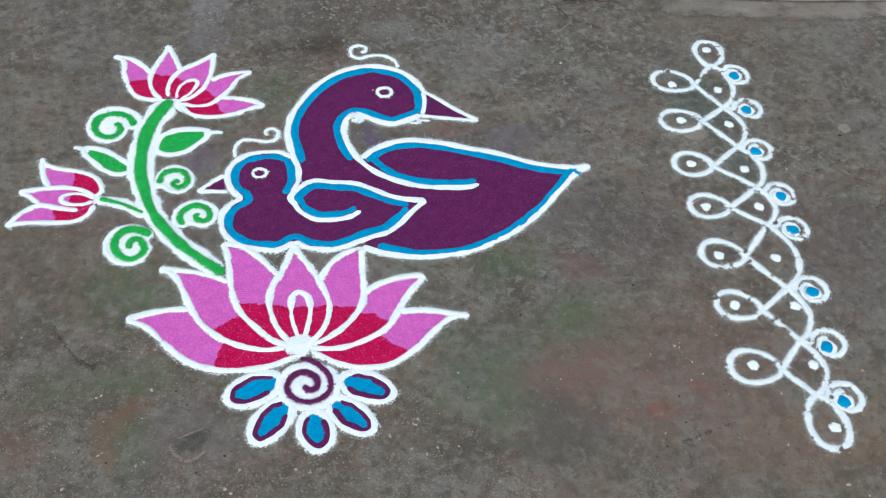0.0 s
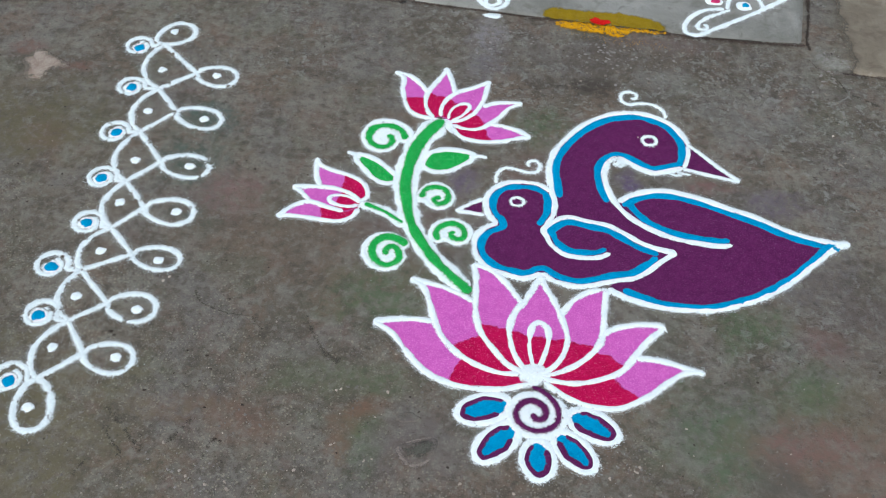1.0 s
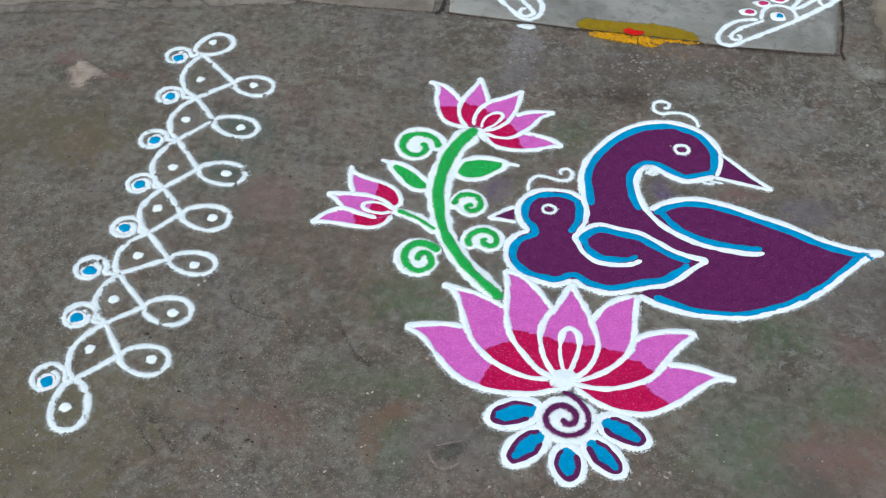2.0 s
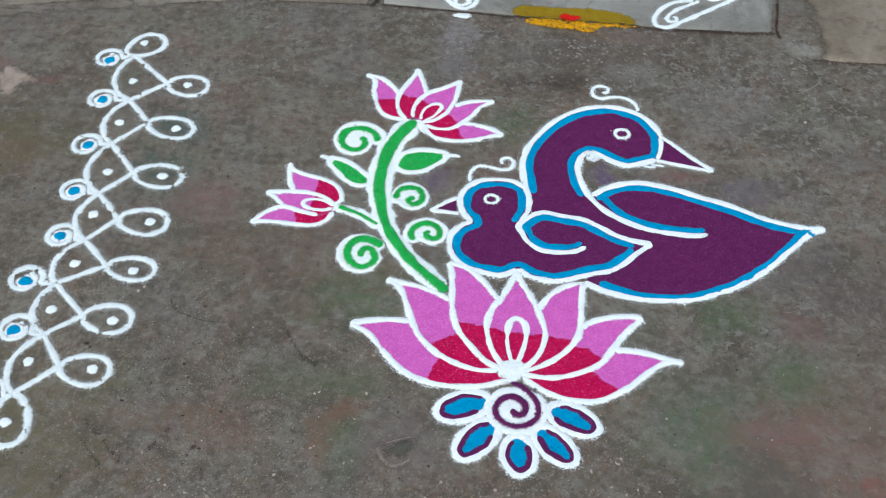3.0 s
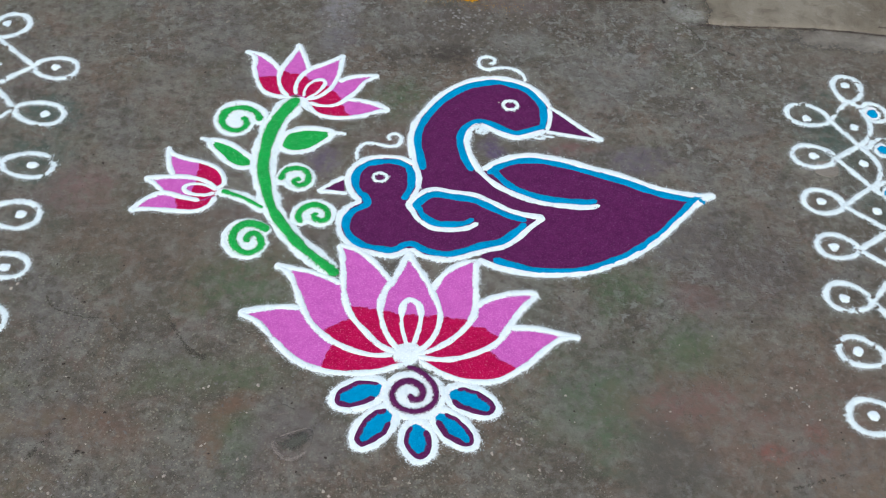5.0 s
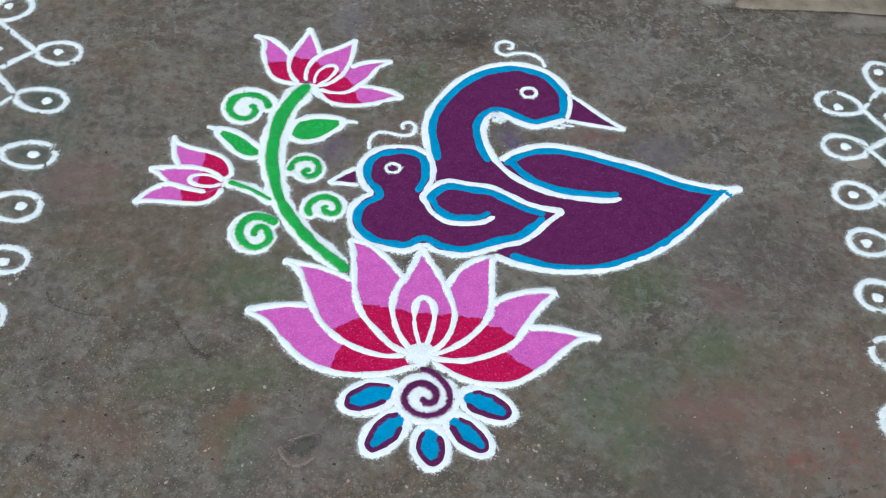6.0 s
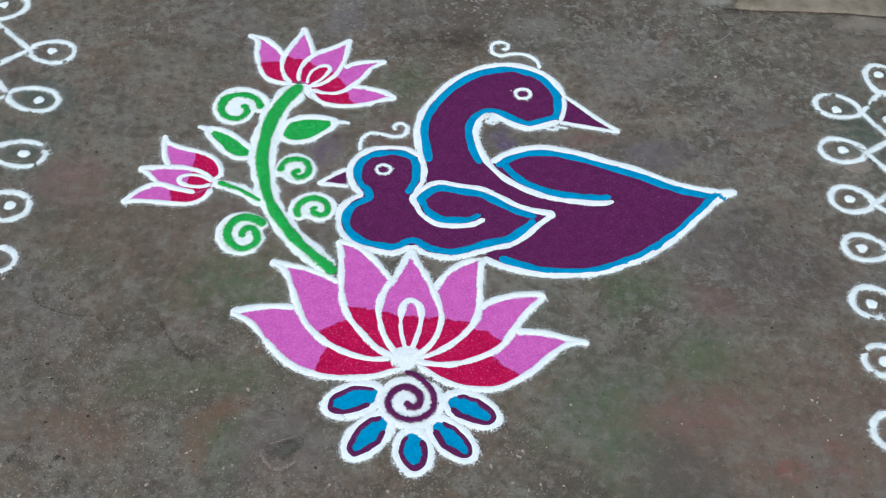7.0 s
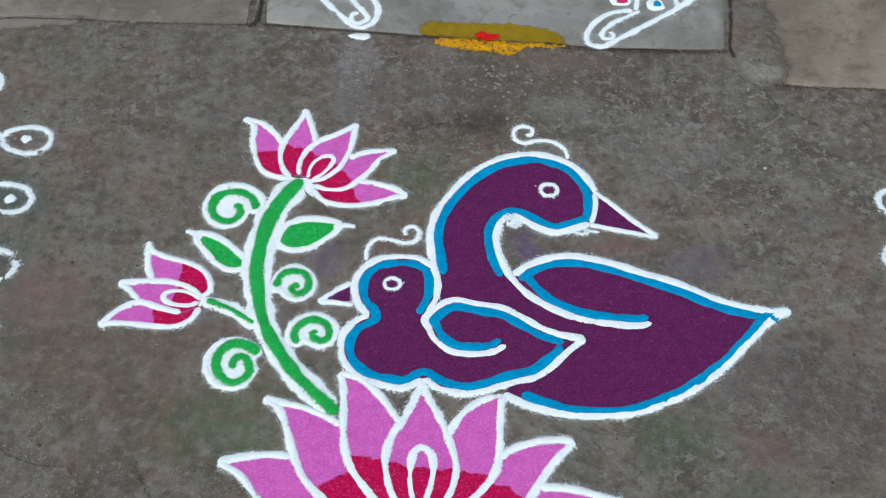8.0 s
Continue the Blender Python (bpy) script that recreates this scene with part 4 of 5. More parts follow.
petal(side_flower, [(-0.401, 0.144), (-0.397, 0.13), (-0.372, 0.115), (-0.343, 0.105), (-0.319, 0.09), (-0.308, 0.071), (-0.307, 0.054), (-0.318, 0.044)],
      [(-0.401, 0.144), (-0.399, 0.115), (-0.396, 0.094), (-0.388, 0.077)], ((-0.349, 0.101), (-0.351, 0.069)), width=0.0096,
      fill_two=[(-0.401, 0.144), (-0.399, 0.115), (-0.396, 0.094), (-0.388, 0.077), (-0.357, 0.07), (-0.329, 0.057), (-0.319, 0.045)])
petal(side_flower, [(-0.435, 0.072), (-0.414, 0.073), (-0.388, 0.074), (-0.357, 0.07), (-0.329, 0.057), (-0.318, 0.044)],
      [(-0.435, 0.072), (-0.423, 0.064), (-0.413, 0.053), (-0.403, 0.04)], ((-0.348, 0.068), (-0.362, 0.026)), width=0.0096,
      fill_two=[(-0.435, 0.072), (-0.423, 0.064), (-0.413, 0.053), (-0.403, 0.04), (-0.371, 0.026), (-0.343, 0.019), (-0.32, 0.029)])
petal(side_flower, [(-0.452, -0.001), (-0.436, 0.019), (-0.418, 0.033), (-0.399, 0.038), (-0.371, 0.027), (-0.343, 0.019)],
      [(-0.452, -0.001), (-0.435, 0.004), (-0.408, 0.002), (-0.371, -0.003), (-0.347, -0.003), (-0.329, 0.007), (-0.318, 0.027)], ((-0.382, 0.028), (-0.381, 0.001)), width=0.0096,
      fill_one=[(-0.452, -0.001), (-0.436, 0.019), (-0.418, 0.033), (-0.399, 0.038), (-0.371, 0.027), (-0.343, 0.018), (-0.32, 0.029)])
stroke("inner_loop", [(-0.317, 0.041), (-0.334, 0.052), (-0.353, 0.056), (-0.367, 0.052), (-0.369, 0.043), (-0.357, 0.034), (-0.336, 0.03), (-0.32, 0.036)], 0.0085, WHITE, side_flower, "white inner loop")

# ---------------------------------------------------------------- the large duck
duck = thing("duck_drawing", 0.219, -0.008, "large purple duck with blue and white outlines drawn in powder", "rangoli drawing", "powder drawings in the yard")
HEAD = [(0.249, 0.222), (0.243, 0.241), (0.222, 0.274), (0.192, 0.292), (0.16, 0.3), (0.12, 0.294), (0.085, 0.277), (0.054, 0.25), (0.027, 0.214), (0.01, 0.181), (0.002, 0.146), (0.004, 0.108), (0.008, 0.074)]
CHEST = [(0.235, 0.163), (0.207, 0.152), (0.181, 0.147), (0.157, 0.158), (0.138, 0.172), (0.123, 0.178), (0.106, 0.168), (0.097, 0.141), (0.1, 0.106), (0.111, 0.074)]
WING_UNDER = [(0.111, 0.074), (0.133, 0.041), (0.165, 0.015), (0.205, -0.005), (0.245, -0.014), (0.281, -0.018), (0.301, -0.014)]
WING_TOP = [(0.118, 0.072), (0.141, 0.089), (0.174, 0.101), (0.208, 0.102), (0.253, 0.09), (0.299, 0.071), (0.351, 0.049), (0.401, 0.021), (0.454, 0.004), (0.478, 0.001), (0.496, 0.002)]
TAIL = [(0.496, 0.002), (0.469, -0.01), (0.431, -0.046), (0.39, -0.085), (0.346, -0.118), (0.306, -0.138), (0.262, -0.153), (0.221, -0.156), (0.175, -0.153), (0.134, -0.143), (0.107, -0.131), (0.092, -0.12)]
CHICK_HEAD = [(0.005, 0.089), (-0.016, 0.104), (-0.039, 0.108), (-0.069, 0.105), (-0.091, 0.091), (-0.104, 0.068), (-0.104, 0.04), (-0.094, 0.018), (-0.085, 0.01)]
CHICK_BODY = [(-0.085, 0.01), (-0.104, -0.002), (-0.12, -0.023), (-0.122, -0.049), (-0.114, -0.073), (-0.094, -0.093), (-0.07, -0.102), (-0.043, -0.108), (-0.022, -0.101), (-0.013, -0.095)]
CHICK_BELLY = [(-0.013, -0.095), (0.008, -0.11), (0.041, -0.119), (0.069, -0.115), (0.106, -0.103), (0.136, -0.096), (0.162, -0.077), (0.183, -0.056), (0.207, -0.037)]
CHICK_WING_TOP = [(0.207, -0.037), (0.182, -0.032), (0.153, -0.02), (0.126, -0.001), (0.099, 0.016), (0.064, 0.024), (0.036, 0.031), (0.015, 0.024), (-0.001, 0.008)]
CHICK_WING_COIL = [(-0.001, 0.009), (-0.008, 0.002), (-0.004, -0.015), (0.005, -0.035), (0.026, -0.053), (0.054, -0.058), (0.081, -0.055), (0.099, -0.045)]
CHICK_NAPE = [(0.005, 0.089), (0.01, 0.067), (0.008, 0.038), (-0.001, 0.016), (-0.008, 0.003)]


def field(*lines):
    """The area inside lines joined end to end."""
    area = []
    for line in lines:
        for p in smooth_line(line, step=0.007):
            if not area or math.hypot(p.x - area[-1][0], p.y - area[-1][1]) > 0.003:
                area.append((p.x, p.y))
    if math.hypot(area[0][0] - area[-1][0], area[0][1] - area[-1][1]) < 0.003:
        area.pop()
    return area


fill("body", field(CHEST[::-1], [CHEST[0], HEAD[0]], HEAD, [HEAD[-1], CHICK_WING_TOP[-2]], CHICK_WING_TOP[::-1][1:], CHICK_BELLY[::-1][:5], [CHICK_BELLY[-5], TAIL[-1]], TAIL[::-1], WING_TOP[::-1]), PURPLE, duck, "body of deep purple powder", 0.0014)
for line in (HEAD, CHEST + WING_UNDER[1:], WING_TOP, TAIL):
    stroke("outline", line, 0.0118, WHITE, duck, "white powder outline", height=0.0022)
stroke("blue_line", beside([(0.238, 0.162), (0.246, 0.187), (0.249, 0.212), (0.243, 0.241), (0.222, 0.274), (0.192, 0.292), (0.16, 0.3), (0.12, 0.294), (0.085, 0.277), (0.054, 0.25), (0.027, 0.214), (0.01, 0.181), (0.002, 0.146), (0.004, 0.108), (0.008, 0.074)], 0.0114), 0.0142, BLUE, duck, "bright blue inner line", height=0.0020, loose=False)
stroke("blue_line", beside(CHEST, -0.0114), 0.0142, BLUE, duck, "bright blue inner line", height=0.0020, loose=False)
stroke("blue_line", beside(WING_TOP[:-1], -0.0114), 0.0138, BLUE, duck, "bright blue inner line", height=0.0020, loose=False)
stroke("blue_line", beside([(0.125, 0.066), (0.14, 0.041), (0.165, 0.015), (0.205, -0.005), (0.245, -0.014), (0.281, -0.018), (0.301, -0.014)], 0.0114), 0.0138, BLUE, duck, "bright blue inner line", height=0.0020, loose=False)
stroke("blue_line", beside([(0.482, -0.004), (0.467, -0.016), (0.432, -0.052), (0.392, -0.09), (0.348, -0.123), (0.308, -0.143), (0.263, -0.158), (0.223, -0.161), (0.177, -0.158), (0.134, -0.143), (0.11, -0.131)], -0.0114), 0.0148, BLUE, duck, "bright blue inner line", height=0.0020, loose=False)
fill("beak", [(0.251, 0.215), (0.268, 0.199), (0.284, 0.179), (0.307, 0.151), (0.317, 0.141), (0.288, 0.148), (0.264, 0.154), (0.241, 0.162)], PURPLE, duck, "beak of dark purple powder")
stroke("beak_edge", [(0.246, 0.224), (0.268, 0.202), (0.301, 0.164), (0.331, 0.135)], 0.0085, WHITE, duck)
stroke("beak_edge", [(0.331, 0.135), (0.288, 0.145), (0.234, 0.16)], 0.0085, WHITE, duck)
stroke("throat_edge", [(0.248, 0.219), (0.246, 0.19), (0.237, 0.162)], 0.0085, WHITE, duck)
stroke("crest", [(0.216, 0.289), (0.211, 0.31), (0.194, 0.325), (0.171, 0.328), (0.151, 0.323), (0.138, 0.332), (0.138, 0.35), (0.152, 0.359), (0.166, 0.352), (0.163, 0.34), (0.154, 0.341)], 0.0072, WHITE, duck, "curled white crest")
stroke("eye", [(0.1938, 0.2270), (0.1914, 0.2338), (0.1850, 0.2380), (0.1770, 0.2380), (0.1706, 0.2338), (0.1682, 0.2270), (0.1706, 0.2202), (0.1770, 0.2160), (0.1850, 0.2160), (0.1914, 0.2202)], 0.0060, WHITE, duck, "white ring of the eye", True, 0.0022, 0.0013, loose=False)
dab("chin_powder", 0.123, 0.172, 0.0165, WHITE_THIN, duck, "smudge of white powder", 0.0018)
for fray in ([(0.172, 0.149), (0.180, 0.143), (0.193, 0.146)], [(0.205, 0.150), (0.220, 0.143), (0.232, 0.146)], [(0.222, 0.152), (0.236, 0.148), (0.248, 0.146)]):
    stroke("fray", fray, 0.0050, WHITE_THIN, duck, "stray white powder under the head", height=0.0012)

# ---------------------------------------------------------------- the duckling
chick = thing("duckling_drawing", -0.024, -0.024, "small purple duckling with blue and white outlines drawn in powder", "rangoli drawing", "powder drawings in the yard")
fill("body", field(CHICK_HEAD, CHICK_BODY, CHICK_BELLY, CHICK_WING_TOP[:-1], CHICK_NAPE[2::-1]), PURPLE, chick, "body of deep purple powder", 0.0015)
for line in (CHICK_HEAD, CHICK_BODY, CHICK_BELLY, CHICK_WING_TOP[:-1] + CHICK_WING_COIL[1:], CHICK_NAPE):
    stroke("outline", line, 0.011, WHITE, chick, "white powder outline", height=0.0022)
stroke("blue_line", beside(CHICK_HEAD + CHICK_BODY[1:] + CHICK_BELLY[1:-1], 0.0114), 0.0138, BLUE, chick, "bright blue inner line", height=0.0020, loose=False)
stroke("blue_line", beside(CHICK_WING_TOP[1:-1] + CHICK_WING_COIL[1:], 0.0114), 0.0138, BLUE, chick, "bright blue inner line", height=0.0020, loose=False)
stroke("blue_line", beside(CHICK_NAPE, -0.0114), 0.0138, BLUE, chick, "bright blue inner line", height=0.0020, loose=False)
fill("beak", [(-0.112, 0.059), (-0.129, 0.047), (-0.146, 0.035), (-0.13, 0.034), (-0.112, 0.032)], PURPLE, chick, "beak of dark purple powder")
stroke("beak_edge", [(-0.11, 0.064), (-0.134, 0.049), (-0.156, 0.032)], 0.0075, WHITE, chick)
stroke("beak_edge", [(-0.156, 0.032), (-0.133, 0.031), (-0.107, 0.026)], 0.0075, WHITE, chick)
stroke("crest", [(-0.09, 0.102), (-0.089, 0.12), (-0.084, 0.133), (-0.071, 0.142), (-0.05, 0.137), (-0.034, 0.132), (-0.019, 0.136), (-0.014, 0.152), (-0.023, 0.163), (-0.035, 0.157), (-0.032, 0.146)], 0.0066, WHITE, chick, "curled white crest")
stroke("eye", [(-0.0418, 0.0600), (-0.0439, 0.0658), (-0.0495, 0.0693), (-0.0565, 0.0693), (-0.0621, 0.0658), (-0.0642, 0.0600), (-0.0621, 0.0542), (-0.0565, 0.0507), (-0.0495, 0.0507), (-0.0439, 0.0542)], 0.0058, WHITE, chick, "white ring of the eye", True, 0.0022, 0.0013, loose=False)

# ---------------------------------------------------------------- the looped borders
def border(loops, nodes, curls, dots, mids, top, bottom, side):
    """A chain of crossing white lines with a loop at every crossing and a curl round a blue dot at every knot.
    side: 1 where the loops reach to -x and the curls to +x."""
    x = sum(n[0] for n in nodes) / len(nodes)
    y = sum(n[1] for n in nodes) / len(nodes)
    chain = thing("kolam_border_drawing", x, y, "white looped border chain with blue dotted curls drawn in powder", "rangoli drawing", "looped border chains")
    for i, (c, far, half) in enumerate(loops):
        stroke("loop", [nodes[i]] + drop(c, far, half * 0.93 * side) + [nodes[i + 1]], 0.0094, WHITE_THIN, chain)
        ex, ey = nodes[i + 1][0] - nodes[i][0], nodes[i + 1][1] - nodes[i][1]
        a, b = nodes[i], nodes[i + 1]
        arc = [(a[0] + ex * u - side * ey * v, a[1] + ey * u + side * ex * v) for u, v in ((0, 0), (0.25, 0.17), (0.55, 0.25), (0.85, 0.15), (1, 0))]
        stroke("arc", arc, 0.0096, WHITE_THIN, chain)
    for (c, far, half), name in ((top, "top_loop"), (bottom, "end_loop")):
        stroke(name, drop(c, far, half * 0.95), 0.0104, WHITE_THIN, chain)
    for i, (n, (cx, cy), (bx, by)) in enumerate(zip(nodes, curls, dots)):
        r = 0.0272 + 0.0012 * (i > 4)
        begin = math.degrees(math.atan2(n[1] - cy, n[0] - cx))
        coil = curl(cx * 0.6 + bx * 0.4, cy * 0.6 + by * 0.4, r, begin, -1.25 * side, 0.46)
        stroke("curl", [n] + coil, 0.0088, WHITE_THIN, chain, taper=(1.15, 0.9))
        dab("white_dot", bx, by, 0.0145, WHITE, chain, "", 0.0018)
        dab("blue_dot", bx, by, 0.0105, BLUE, chain, "blue powder dot", 0.0036)
    for mx, my in mids:
        dab("dot", mx, my, 0.0084, WHITE, chain, "white powder dot", 0.002)


border([((0.741, 0.174), (0.67, 0.201), 0.03),
        ((0.724, 0.079), (0.651, 0.092), 0.03),
        ((0.706, -0.029), (0.642, -0.01), 0.03),
        ((0.702, -0.125), (0.637, -0.108), 0.028),
        ((0.69, -0.229), (0.622, -0.209), 0.031),
        ((0.678, -0.336), (0.613, -0.308), 0.029),
        ((0.667, -0.445), (0.593, -0.424), 0.033)],
       [(0.789, 0.224), (0.773, 0.109), (0.765, 0.011), (0.764, -0.087), (0.751, -0.169), (0.733, -0.301), (0.715, -0.399), (0.701, -0.497)],
       [(0.825, 0.189), (0.82, 0.098), (0.801, -0.004), (0.797, -0.108), (0.791, -0.185), (0.771, -0.309), (0.76, -0.41), (0.746, -0.505)],
       [(0.822, 0.186), (0.812, 0.097), (0.791, -0.005), (0.796, -0.113), (0.787, -0.186), (0.769, -0.314), (0.75, -0.417), (0.736, -0.513)],
       [(0.779, 0.154), (0.768, 0.066), (0.757, -0.043), (0.751, -0.13), (0.738, -0.239), (0.732, -0.336), (0.717, -0.445), (0.7, 0.18), (0.687, 0.087), (0.67, -0.018), (0.662, -0.117), (0.648, -0.221), (0.639, -0.32), (0.627, -0.431), (0.795, 0.263), (0.706, -0.552)],
       ((0.79, 0.217), (0.801, 0.287), 0.028), ((0.701, -0.497), (0.696, -0.585), 0.031), 1)
border([((-0.652, 0.353), (-0.575, 0.341), 0.031),
        ((-0.668, 0.244), (-0.584, 0.221), 0.03),
        ((-0.669, 0.115), (-0.584, 0.102), 0.031),
        ((-0.674, 0.005), (-0.59, -0.006), 0.032),
        ((-0.672, -0.098), (-0.592, -0.11), 0.027),
        ((-0.687, -0.201), (-0.61, -0.212), 0.031),
        ((-0.7, -0.299), (-0.623, -0.31), 0.031)],
       [(-0.729, 0.435), (-0.713, 0.306), (-0.722, 0.189), (-0.718, 0.064), (-0.718, -0.043), (-0.744, -0.137), (-0.738, -0.239), (-0.756, -0.349)],
       [(-0.777, 0.428), (-0.765, 0.307), (-0.769, 0.185), (-0.76, 0.071), (-0.758, -0.035), (-0.794, -0.127), (-0.782, -0.227), (-0.797, -0.345)],
       [(-0.772, 0.419), (-0.762, 0.305), (-0.762, 0.183), (-0.761, 0.068), (-0.76, -0.036), (-0.792, -0.134), (-0.785, -0.232), (-0.795, -0.356)],
       [(-0.717, 0.358), (-0.719, 0.243), (-0.713, 0.116), (-0.717, 0.014), (-0.723, -0.095), (-0.738, -0.191), (-0.748, -0.291), (-0.613, 0.349), (-0.615, 0.229), (-0.617, 0.107), (-0.619, -0.001), (-0.626, -0.109), (-0.638, -0.211), (-0.65, -0.303), (-0.717, 0.473), (-0.755, -0.399)],
       ((-0.743, 0.439), (-0.683, 0.49), 0.033), ((-0.756, -0.349), (-0.742, -0.438), 0.030), -1)

# ---------------------------------------------------------------- drawings and turmeric on the slab
SLAB_LIFT = 0.0062
scroll = thing("scroll_drawing", 0.36, 0.58, "white scroll with small pink petals drawn on the slab", "rangoli drawing", "scrolls on the slab")
def slab_line(name, pts, width, parent):
    stroke(name, pts, width, WHITE, parent, height=0.0016, base=SLAB_LIFT)


slab_line("outer_line", [(0.356, 0.619), (0.318, 0.612), (0.289, 0.590), (0.273, 0.562), (0.273, 0.539), (0.288, 0.531), (0.303, 0.534), (0.320, 0.546), (0.353, 0.567), (0.413, 0.608), (0.463, 0.646), (0.508, 0.684), (0.530, 0.706)], 0.0105, scroll)
slab_line("inner_line", [(0.368, 0.617), (0.345, 0.603), (0.322, 0.589), (0.305, 0.573), (0.297, 0.560), (0.301, 0.550), (0.314, 0.551), (0.315, 0.561), (0.309, 0.565)], 0.0080, scroll)
slab_line("upper_line", [(0.425, 0.656), (0.449, 0.669), (0.468, 0.686), (0.486, 0.698), (0.505, 0.706), (0.522, 0.712)], 0.0085, scroll)
slab_line("arch", [(0.362, 0.618), (0.369, 0.648), (0.386, 0.666), (0.411, 0.668), (0.429, 0.655), (0.434, 0.628), (0.419, 0.609)], 0.0085, scroll)
slab_line("end_curl", [(0.486, 0.698), (0.489, 0.681), (0.499, 0.672), (0.511, 0.681), (0.514, 0.696), (0.503, 0.699)], 0.0070, scroll)
slab_line("stalk", [(0.425, 0.656), (0.438, 0.676), (0.452, 0.700), (0.462, 0.725)], 0.0085, scroll)
for px, py in ((0.341, 0.643), (0.372, 0.674), (0.406, 0.689)):
    dab("petal_border", px, py, 0.0255, WHITE, scroll, "", SLAB_LIFT + 0.0015, 0.62)
    dab("petal", px, py, 0.0150, RED_PETAL, scroll, "rose-red powder petal", SLAB_LIFT + 0.003, 0.66)
dab("white_dot", 0.398, 0.633, 0.0215, WHITE, scroll, "white powder round the blue dot", SLAB_LIFT + 0.0015)
dab("blue_dot", 0.400, 0.634, 0.0105, BLUE, scroll, "blue powder dot", SLAB_LIFT + 0.003)
scroll_end = thing("scroll_drawing", -0.1, 0.6, "white curled scroll end drawn on the slab", "rangoli drawing", "scrolls on the slab")
slab_line("outer_line", [(-0.190, 0.690), (-0.159, 0.645), (-0.140, 0.620), (-0.122, 0.597), (-0.108, 0.586), (-0.092, 0.588), (-0.078, 0.605), (-0.074, 0.631), (-0.082, 0.655), (-0.096, 0.674)], 0.0115, scroll_end)
slab_line("inner_line", [(-0.140, 0.690), (-0.117, 0.652), (-0.097, 0.621), (-0.092, 0.607), (-0.100, 0.598), (-0.111, 0.596), (-0.119, 0.605), (-0.116, 0.619), (-0.106, 0.622)], 0.0095, scroll_end)
dab("dropped_powder", -0.104, 0.570, 0.019, WHITE, scroll_end, "dropped white powder below the slab", 0.002, 0.42)
far_line = thing("scroll_drawing", 0.195, 0.69, "lower end of a white powder drawing on the slab", "rangoli drawing", "scrolls on the slab")
slab_line("line", [(0.160, 0.694), (0.178, 0.688), (0.186, 0.700)], 0.0100, far_line)
slab_line("line", [(0.196, 0.700), (0.206, 0.688), (0.230, 0.692)], 0.0100, far_line)


def smear(name, outline, material, parent, label, base, height, fade):
    """Powder patted flat by hand."""
    ob = fill(name, flat(smooth_line(outline, True, 0.005)), material, parent, label, height, 0.004, 0.0020, 0.6, 0.0, fade)
    ob.location.z += base
    return ob


turmeric = thing("turmeric_mark", 0.105, 0.565, "yellow turmeric smear with red vermilion on the slab's edge", "turmeric mark")
smear("paste", [(-0.007, 0.585), (0.012, 0.602), (0.05, 0.598), (0.097, 0.594), (0.144, 0.592), (0.191, 0.583), (0.227, 0.566), (0.238, 0.549), (0.229, 0.536), (0.169, 0.542), (0.095, 0.551), (0.025, 0.558), (-0.005, 0.566)], OLIVE, turmeric, "olive-yellow wet turmeric on the slab", SLAB_LIFT - 0.0006, 0.0012, 0.009)
smear("powder", [(0.020, 0.561), (0.095, 0.558), (0.169, 0.548), (0.233, 0.542), (0.231, 0.532), (0.206, 0.529), (0.187, 0.534), (0.161, 0.528), (0.151, 0.516), (0.133, 0.514), (0.112, 0.522), (0.092, 0.526), (0.047, 0.533), (0.022, 0.543)], YELLOW, turmeric, "bright yellow turmeric powder spilled in front", 0.0012, 0.0042, 0.005)
smear("vermilion", [(0.086, 0.561), (0.096, 0.570), (0.109, 0.563), (0.129, 0.560), (0.122, 0.549), (0.106, 0.545), (0.094, 0.547)], KUMKUM, turmeric, "pinch of red vermilion powder", SLAB_LIFT + 0.0010, 0.003, 0.003)
for i in range(700):
    f = rng.random()
    LOOSE.setdefault((turmeric, YELLOW), []).append((0.03 + 0.20 * f + rng.gauss(0, 0.012), 0.540 - 0.045 * f + rng.gauss(0, 0.008)))


# ---------------------------------------------------------------- stones and grit
def chip_mesh(verts, faces, x, y, r, rise, z=0.0):
    """One small broken stone: an uneven six-sided lump with a bevelled top."""
    k = len(verts)
    a0 = rng.uniform(0, 6.28)
    long, turn = rng.uniform(1.0, 1.35), rng.uniform(0, 3.14)
    for f, h in ((1.0, -0.2), (0.95, 0.45), (0.55, 1.0)):
        for j in range(6):
            a = a0 + j * math.pi / 3
            rr = r * f * rng.uniform(0.45, 1.3)
            u, v = rr * math.cos(a) * long, rr * math.sin(a) / long
            verts.append((x + u * math.cos(turn) - v * math.sin(turn), y + u * math.sin(turn) + v * math.cos(turn), z + relief(x, y) + rise * h * rng.uniform(0.8, 1.1)))
    for lev in range(2):
        for j in range(6):
            a, b = k + lev * 6 + j, k + lev * 6 + (j + 1) % 6
            faces.append((a, b, b + 6, a + 6))
    faces.append(tuple(k + 12 + j for j in range(6)))


def stones(x, y, r, rise, label, material=CHIP_LIGHT):
    verts, faces = [], []
    chip_mesh(verts, faces, x, y, r, rise)
    ob = finish("stone_chip", verts, faces, material, None, "", None, False)
    tagged(ob, label, "stone", "loose stone chips")


